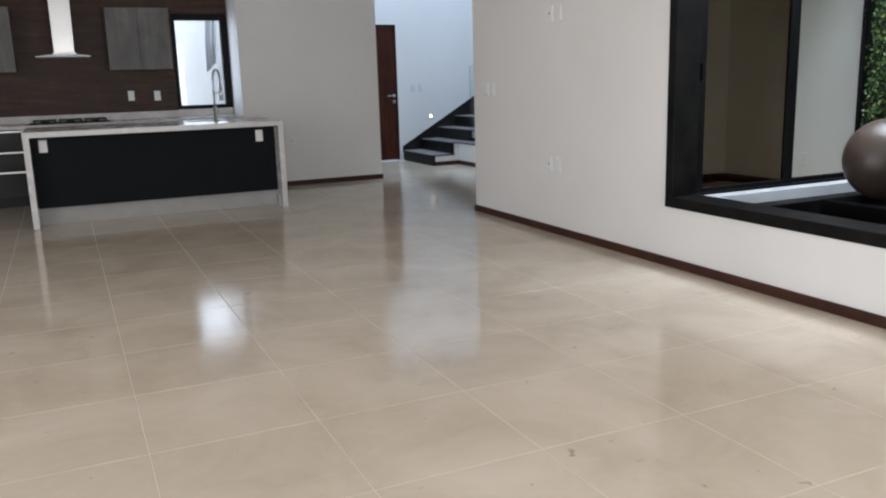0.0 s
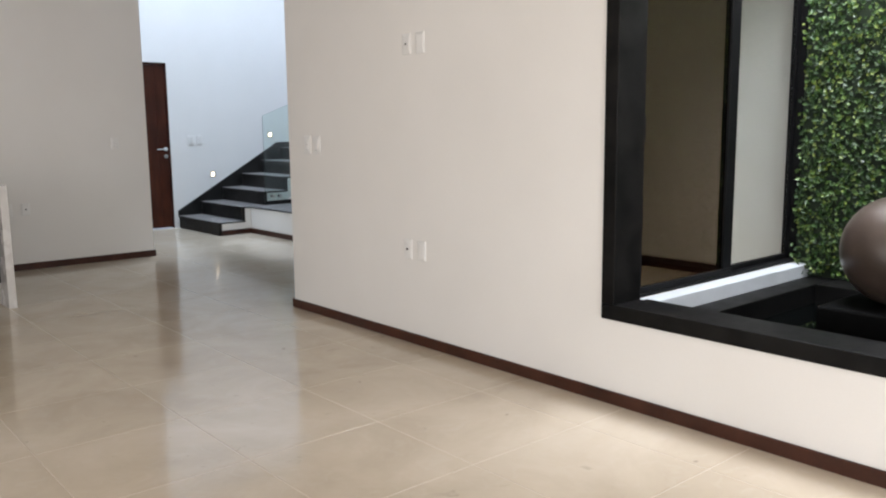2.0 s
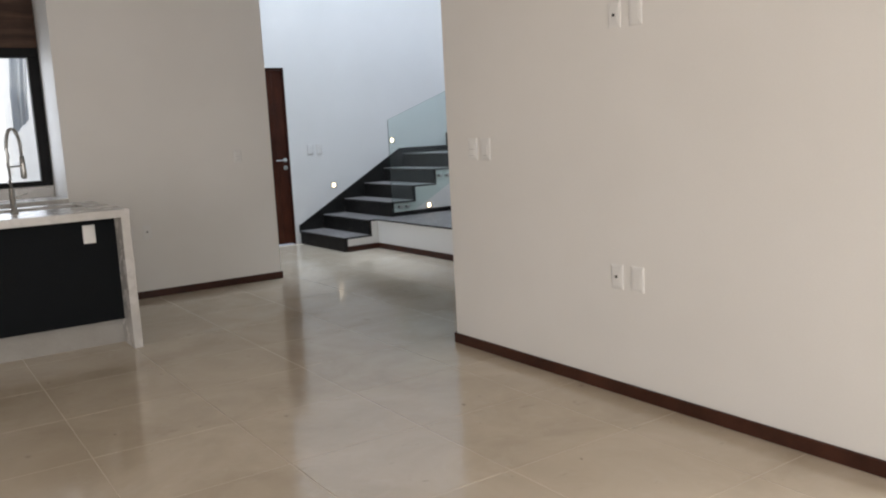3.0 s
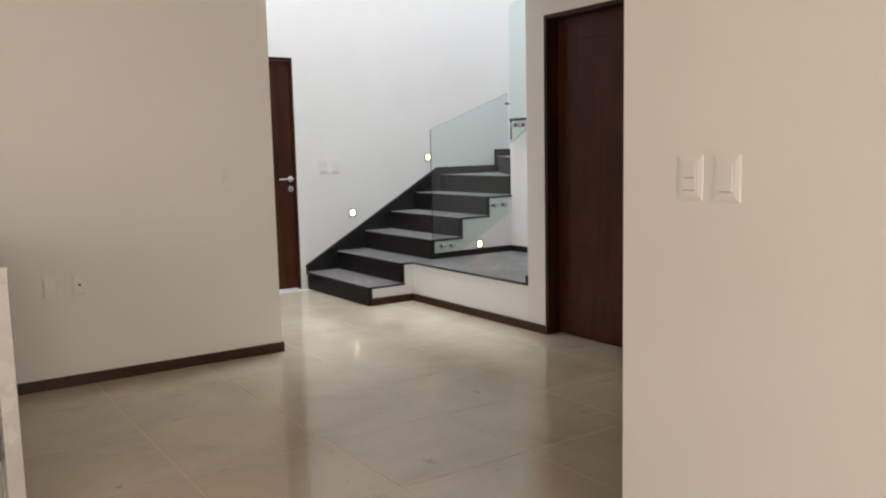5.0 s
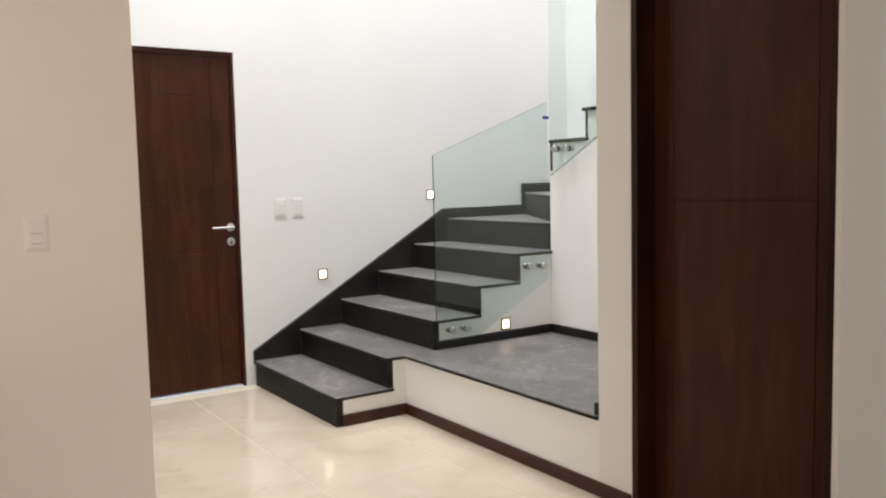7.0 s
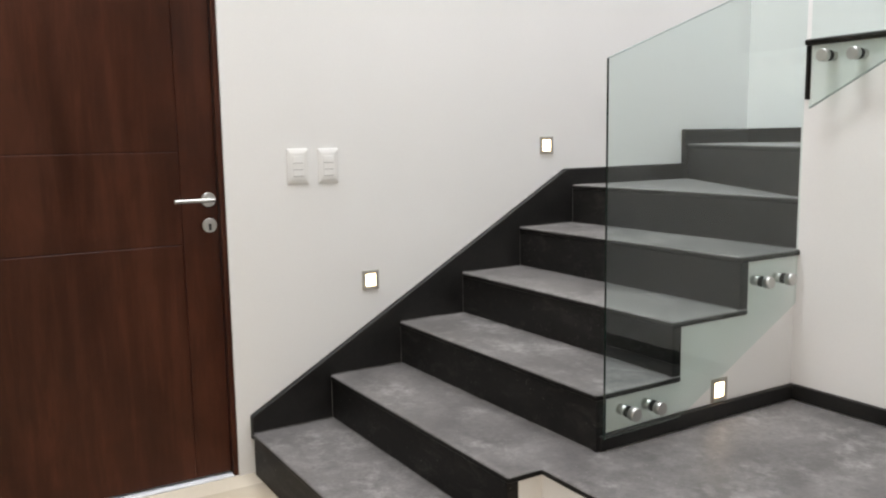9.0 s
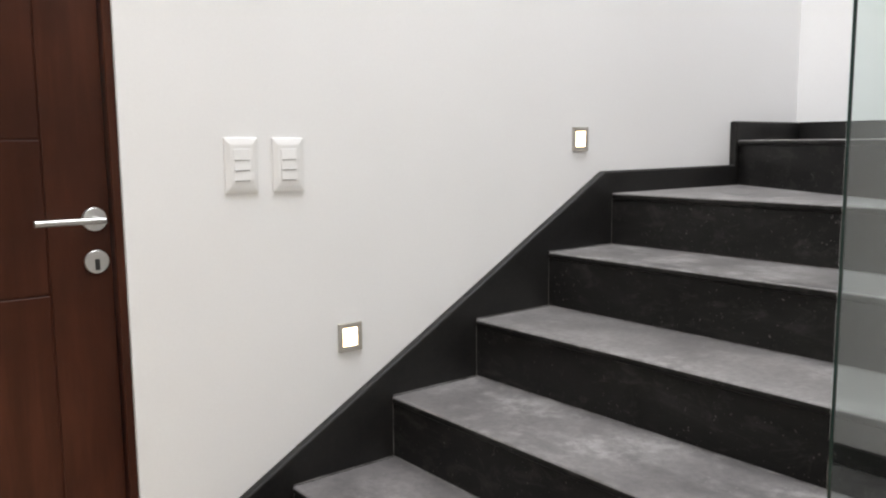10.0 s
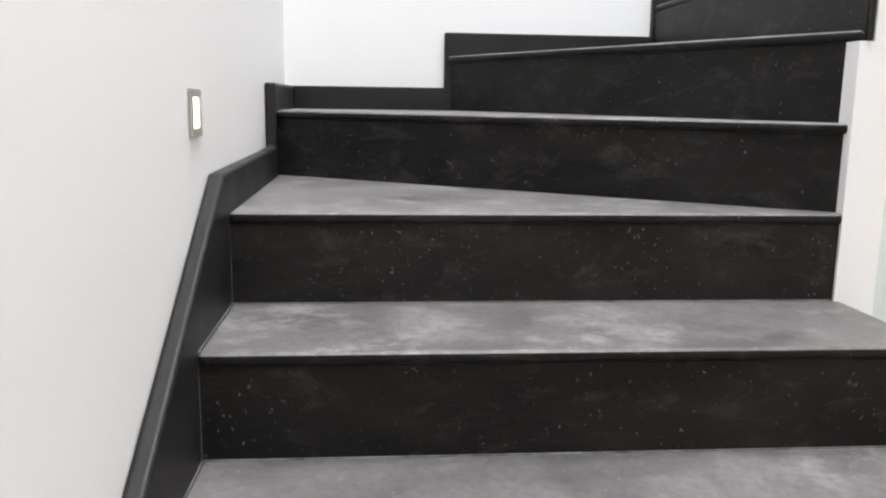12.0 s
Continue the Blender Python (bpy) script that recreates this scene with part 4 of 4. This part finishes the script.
for i in range(17000):
    y, z = rng.uniform(-9.98, -8.11), POND_Z + 0.02 + 2.75 * rng.random()
    x = 0.515 - 0.075 * rng.random() ** 1.3
    size = rng.uniform(0.015, 0.034)
    nrm = Vector((-1, rng.uniform(-0.8, 0.8), rng.uniform(-0.5, 0.9))).normalized()
    up = Vector((rng.uniform(-0.4, 0.1), rng.uniform(-1, 1), rng.uniform(-1, 0.6)))
    up = (up - nrm * up.dot(nrm)).normalized()
    sd2 = up.cross(nrm)
    c = Vector((x, y, z))
    k = len(verts)
    tip, tail = c + up * size * 0.62, c - up * size * 0.55
    for p in (tail, c - sd2 * size * 0.42 + nrm * size * 0.12, c + up * size * 0.18 - nrm * size * 0.06, c + sd2 * size * 0.42 + nrm * size * 0.12, tip):
        verts.append(p[:])
    faces += [(k, k + 1, k + 2), (k, k + 2, k + 3), (k + 1, k + 4, k + 2), (k + 2, k + 4, k + 3)]
lm = bpy.data.meshes.new("foliage")
lm.from_pydata(verts, [], faces)
lm.materials.append(LEAF)
tagged(new("foliage", lm), "dense green wall of small glossy leaves", "green wall", kind="stuff")

# ---- kitchen ----
IX0, IX1, IY0, IY1, IZ = -5.335, -2.900, -3.922, -2.80, 0.905
SK = (-3.76, -3.04, -3.31, -2.96)
isl = thing("kitchen_island", label="white quartz waterfall kitchen island with charcoal front", category="kitchen island")
part("worktop", boxes([
    ((IX0, IY0, IZ - 0.05), (IX1, SK[2], IZ)), ((IX0, SK[3], IZ - 0.05), (IX1, IY1, IZ)), ((IX0, SK[2], IZ - 0.05), (SK[0], SK[3], IZ)), ((SK[1], SK[2], IZ - 0.05), (IX1, SK[3], IZ))]), QUARTZ, isl, "white quartz worktop")
for x0 in (IX0, IX1 - 0.055):
    part("waterfall_leg", box((x0, IY0, 0), (x0 + 0.055, IY1, IZ - 0.05), 0.002, 1), QUARTZ, isl, "white quartz side slab")
part("front_panel", box((IX0 + 0.055, IY0 + 0.19, 0.172), (IX1 - 0.055, IY1 - 0.05, IZ - 0.27)), ISLAND_PANEL, isl)
part("front_panel", box((IX0 + 0.055, IY0 + 0.186, 0.17), (IX1 - 0.055, IY0 + 0.206, IZ - 0.05), 0.002, 1), ISLAND_PANEL, isl, "charcoal laminate front panel")
part("plinth", box((IX0 + 0.055, IY0 + 0.26, 0.0), (IX1 - 0.055, IY1 - 0.1, 0.17)), SHADED_PLINTH, isl, "pale recessed plinth with shade in its colour")
basin = bmesh.new()
for lo, hi in (((SK[0], SK[2], 0.70), (SK[1], SK[3], 0.705)), ((SK[0] - 0.004, SK[2], 0.70), (SK[0], SK[3], IZ - 0.05)), ((SK[1], SK[2], 0.70), (SK[1] + 0.004, SK[3], IZ - 0.05)), ((SK[0], SK[2] - 0.004, 0.70), (SK[1], SK[2], IZ - 0.05)), ((SK[0], SK[3], 0.70), (SK[1], SK[3] + 0.004, IZ - 0.05))):
    box_into(basin, lo, hi)
part("sink_basin", basin, STEEL, isl, "stainless steel undermount sink")
pi = plate(pose(-5.173, IY0 + 0.185, 0.762), "white socket plate on charcoal island panel", category="socket", group="wall sockets")
copy_thing(pi, pose(-3.118, IY0 + 0.185, 0.752))

fa = thing("kitchen_faucet", pose(-3.49, -3.40, IZ), "chrome spring neck kitchen faucet on the island", "faucet")
part("base", lathe([(0.026, 0.0), (0.026, 0.012), (0.018, 0.016), (0.018, 0.16), (0.014, 0.165)], seg=20), STEEL, fa)
arc = [(0, 0, 0.15), (0, 0, 0.42)] + [((0.052 * (1 - math.cos(a))), 0.085 * (1 - math.cos(a)), 0.42 + 0.125 * math.sin(a)) for a in (math.pi * k / 12 for k in range(1, 13))] + [(0.104, 0.17, 0.36)]
part("neck", tube(arc, 0.008, 10), STEEL, fa)
coil = []
for k in range(180):
    u = k / 179 * (len(arc) - 1)
    i = min(int(u), len(arc) - 2)
    p = Vector(arc[i]).lerp(Vector(arc[i + 1]), u - i)
    coil.append((p.x + 0.013 * math.cos(k * 1.2), p.y + 0.013 * math.sin(k * 1.2), p.z + 0.003 * math.sin(k * 1.2)))
part("spring", tube(coil, 0.0028, 5), STEEL, fa, "coiled steel spring")
part("spray_head", lathe([(0.012, 0.0), (0.020, 0.012), (0.018, 0.09), (0.014, 0.15)], pose(0.104, 0.17, 0.215), 18), STEEL, fa)
part("holder", tube([(0, 0, 0.30), (0.05, 0.082, 0.30), (0.104, 0.17, 0.30)], 0.006, 8), STEEL, fa)
part("handle", tube([(0, 0, 0.10), (0.03, -0.012, 0.11), (0.085, -0.03, 0.125)], 0.007, 8), STEEL, fa)

solid("wall_panel", boxes([((-7.6, KIT_BACK - 0.018, 0.99), (W2[0], KIT_BACK - 0.001, H1 - 0.001)), ((W2[0], KIT_BACK - 0.018, W2[3]), (KIT_SIDE - 0.002, KIT_BACK - 0.001, H1 - 0.001))]), SPLASH_WOOD, "brown wood panelling above the counter", "wall panel", "structure")
bc = thing("back_counter", label="white quartz counter along the kitchen wall", category="counter")
part("worktop", box((-7.6, -2.19, 0.865), (KIT_SIDE - 0.002, KIT_BACK - 0.002, 0.905), 0.002, 1), QUARTZ, bc)
part("upstand", box((-7.6, KIT_BACK - 0.022, 0.905), (KIT_SIDE - 0.004, KIT_BACK - 0.002, 0.99), 0.002, 1), QUARTZ, bc, "white quartz upstand")


def drawer_unit(x0, x1):
    u = thing("base_cabinet", label="dark kitchen base cabinet with pale channel grips", category="cabinet", group="base cabinets")
    part("body", box((x0, -2.14, 0.12), (x1, KIT_BACK - 0.003, 0.864)), DRAWER_PANEL, u)
    part("plinth", box((x0, -2.09, 0.0), (x1, KIT_BACK - 0.1, 0.12)), DRAWER_PANEL, u)
    for z0, z1 in ((0.13, 0.385), (0.415, 0.605), (0.635, 0.835)):
        part("drawer", box((x0 + 0.002, -2.165, z0), (x1 - 0.002, -2.141, z1), 0.002, 1), DRAWER_PANEL, u)
        part("grip", box((x0 + 0.002, -2.163, z1), (x1 - 0.002, -2.141, z1 + 0.018), 0.001, 1), STEEL, u, "pale aluminium channel grip")


for k in range(6):
    drawer_unit(-7.6 + k * 0.77, -7.6 + (k + 1) * 0.77)


def wall_cabinet(x0, x1):
    u = thing("wall_cabinet", label="grey streaked laminate wall cabinet with plain doors", category="cabinet", group="wall cabinets")
    part("body", box((x0, -1.88, 1.495), (x1, KIT_BACK - 0.02, 2.2)), GREY_WOOD, u)
    xm = (x0 + x1) / 2
    for a, b in ((x0, xm - 0.0015), (xm + 0.0015, x1)):
        part("door", box((a, -1.902, 1.49), (b, -1.881, 2.2), 0.002, 1), GREY_WOOD, u)


wall_cabinet(-4.402, -3.695)
wall_cabinet(-6.10, -5.385)

ck = thing("cooktop", label="black gas cooktop set into the white counter", category="cooktop")
part("plate", box((-5.32, -2.07, 0.905), (-4.46, -1.66, 0.914), 0.003, 1), IRON, ck)
for cx in (-5.16, -4.89, -4.62):
    for cy in (-1.96, -1.78):
        part("burner", lathe([(0.045, 0.0), (0.045, 0.012), (0.03, 0.018)], pose(cx, cy, 0.914), 16), IRON, ck)
    part("grate", boxes([((cx - 0.12, cy - 0.006, 0.936), (cx + 0.12, cy + 0.006, 0.948)) for cy in (-2.04, -1.92, -1.80, -1.69)] + [((cx + d - 0.006, -2.04, 0.936), (cx + d + 0.006, -1.69, 0.948)) for d in (-0.11, 0, 0.11)] + [((cx + d - 0.006, y - 0.006, 0.914), (cx + d + 0.006, y + 0.006, 0.936)) for d in (-0.11, 0.11) for y in (-2.03, -1.70)]), IRON, ck, "cast iron pan grate")

hood = thing("range_hood", label="stainless steel range hood with curved glass canopy", category="range hood")
part("chimney", prism([(-4.985, 2.699), (-4.75, 2.699), (-4.762, 1.70), (-4.978, 1.70)], "y", -1.86, KIT_BACK - 0.02, 0.003, 1), STEEL, hood)
part("body", box((-4.992, -1.93, 1.675), (-4.748, KIT_BACK - 0.02, 1.70), 0.004, 2), STEEL, hood)
pr = [(x, 1.676 - 0.26 * (x + 4.885) ** 2) for x in [-5.17 + 0.57 * i / 14 for i in range(15)]]
part("canopy", prism(pr + [(pr[-1][0], 1.645), (pr[0][0], 1.645)], "y", -2.05, KIT_BACK - 0.02), PALE_METAL, hood, "pale curved canopy plate")

ks = plate(pose(-4.176, KIT_BACK - 0.019, 1.186), "white socket plate on brown wood panel", category="socket", group="wall sockets")
copy_thing(ks, pose(-3.873, KIT_BACK - 0.019, 1.178))

kw = thing("window_2", label="small kitchen window with black aluminium frame", category="window", kind="structure")
fl, fr_, ft, fb = 0.042, 0.086, 0.08, 0.044
for lo, hi in (((W2[0], KIT_BACK - 0.024, W2[2]), (W2[1], KIT_BACK + 0.06, W2[2] + fb)), ((W2[0], KIT_BACK - 0.024, W2[3] - ft), (W2[1], KIT_BACK + 0.06, W2[3])),
               ((W2[0], KIT_BACK - 0.024, W2[2] + fb), (W2[0] + fl, KIT_BACK + 0.06, W2[3] - ft)), ((W2[1] - fr_, KIT_BACK - 0.024, W2[2] + fb), (W2[1], KIT_BACK + 0.06, W2[3] - ft))):
    part("window_frame", box(lo, hi, 0.003, 1), ALUMINIUM_BLACK, kw)
pn = part("pane", box((W2[0] + fl, KIT_BACK + 0.02, W2[2] + fb), (W2[1] - fr_, KIT_BACK + 0.026, W2[3] - ft)), CLEAR_GLASS, kw, "clear glass pane")
pn.visible_shadow = False

# outside
solid("ground", box((-60, -60, -0.5), (60, 60, -0.21)), CONCRETE, "pale exterior concrete ground", "ground", "structure")
solid("threshold", box((-1.3, 0.2, -0.2), (0.4, 2.5, -0.012)), CONCRETE, "pale concrete landing outside the entrance", "pavement", "structure")
solid("boundary_wall", box((-8.5, 3.4, -0.21), (-1.6, 3.6, 4.0)), NEIGHBOUR, "white sunlit boundary wall outside the kitchen", "wall", "structure")
cl = bmesh.new()
prev = None
for i in range(9):
    x = -3.06 + 0.019 * i
    row = [cl.verts.new((x + 0.03 * math.sin(z * 3), -0.55 + 0.05 * math.sin(i * 1.7), z)) for z in (1.45 + 0.02 * i, 1.85, 2.3, 2.652)]
    if prev:
        for j in range(3):
            cl.faces.new((prev[j], row[j], row[j + 1], prev[j + 1]))
    prev = row
bmesh.ops.solidify(cl, geom=cl.faces[:], thickness=0.012)
hc = thing("hanging_cloth", label="pale grey cloth hanging from a rod outside the window", category="cloth")
part("cloth", cl, CLOTH, hc)
part("rod", tube([(-2.82, -1.40, 2.66), (-2.82, -0.58, 2.66), (-2.86, -0.55, 2.66), (-3.2, -0.55, 2.66)], 0.009, 8), STEEL, hc, "thin metal drying rod")

# ---- floor tiles ----
TX, TY, TP = -2.325, -8.882, 0.627
half = TP / 2 - 0.0016
tb = bmesh.new()
prism_into(tb, [(-half, -half), (half, -half), (half, half), (-half, half)], "z", -0.008, 0.0, 0.0012, 1)
tile_mesh = mesh_of("tile", tb, TILE)
rest_v, rest_f = [], []
for i in range(-10, 5):
    for j in range(-11, 15):
        cx, cy = TX + TP * (i + 0.5), TY + TP * (j + 0.5)
        if cx < LEFT_X or cx > 0.8 or cy < REAR_Y or cy > 0.2:
            continue
        if cx > TV_X + 0.4 and cy < -5.6:
            continue
        if -6.2 < cx and cy > -13.5:
            t = new("tile", tile_mesh)
            t.location = (cx, cy, 0)
            t.parent = floor
        else:
            k = len(rest_v)
            rest_v += [(cx + a * half, cy + b * half, z) for z in (0.0, -0.008) for a, b in ((-1, -1), (1, -1), (1, 1), (-1, 1))]
            rest_f += [(k, k + 1, k + 2, k + 3)] + [(k + q, k + 4 + q, k + 4 + (q + 1) % 4, k + (q + 1) % 4) for q in range(4)]
rm = bpy.data.meshes.new("far_tiles")
rm.from_pydata(rest_v, [], rest_f)
rm.materials.append(TILE)
far = new("far_tiles", rm)
far.parent = floor
tagged(far, kind="stuff")
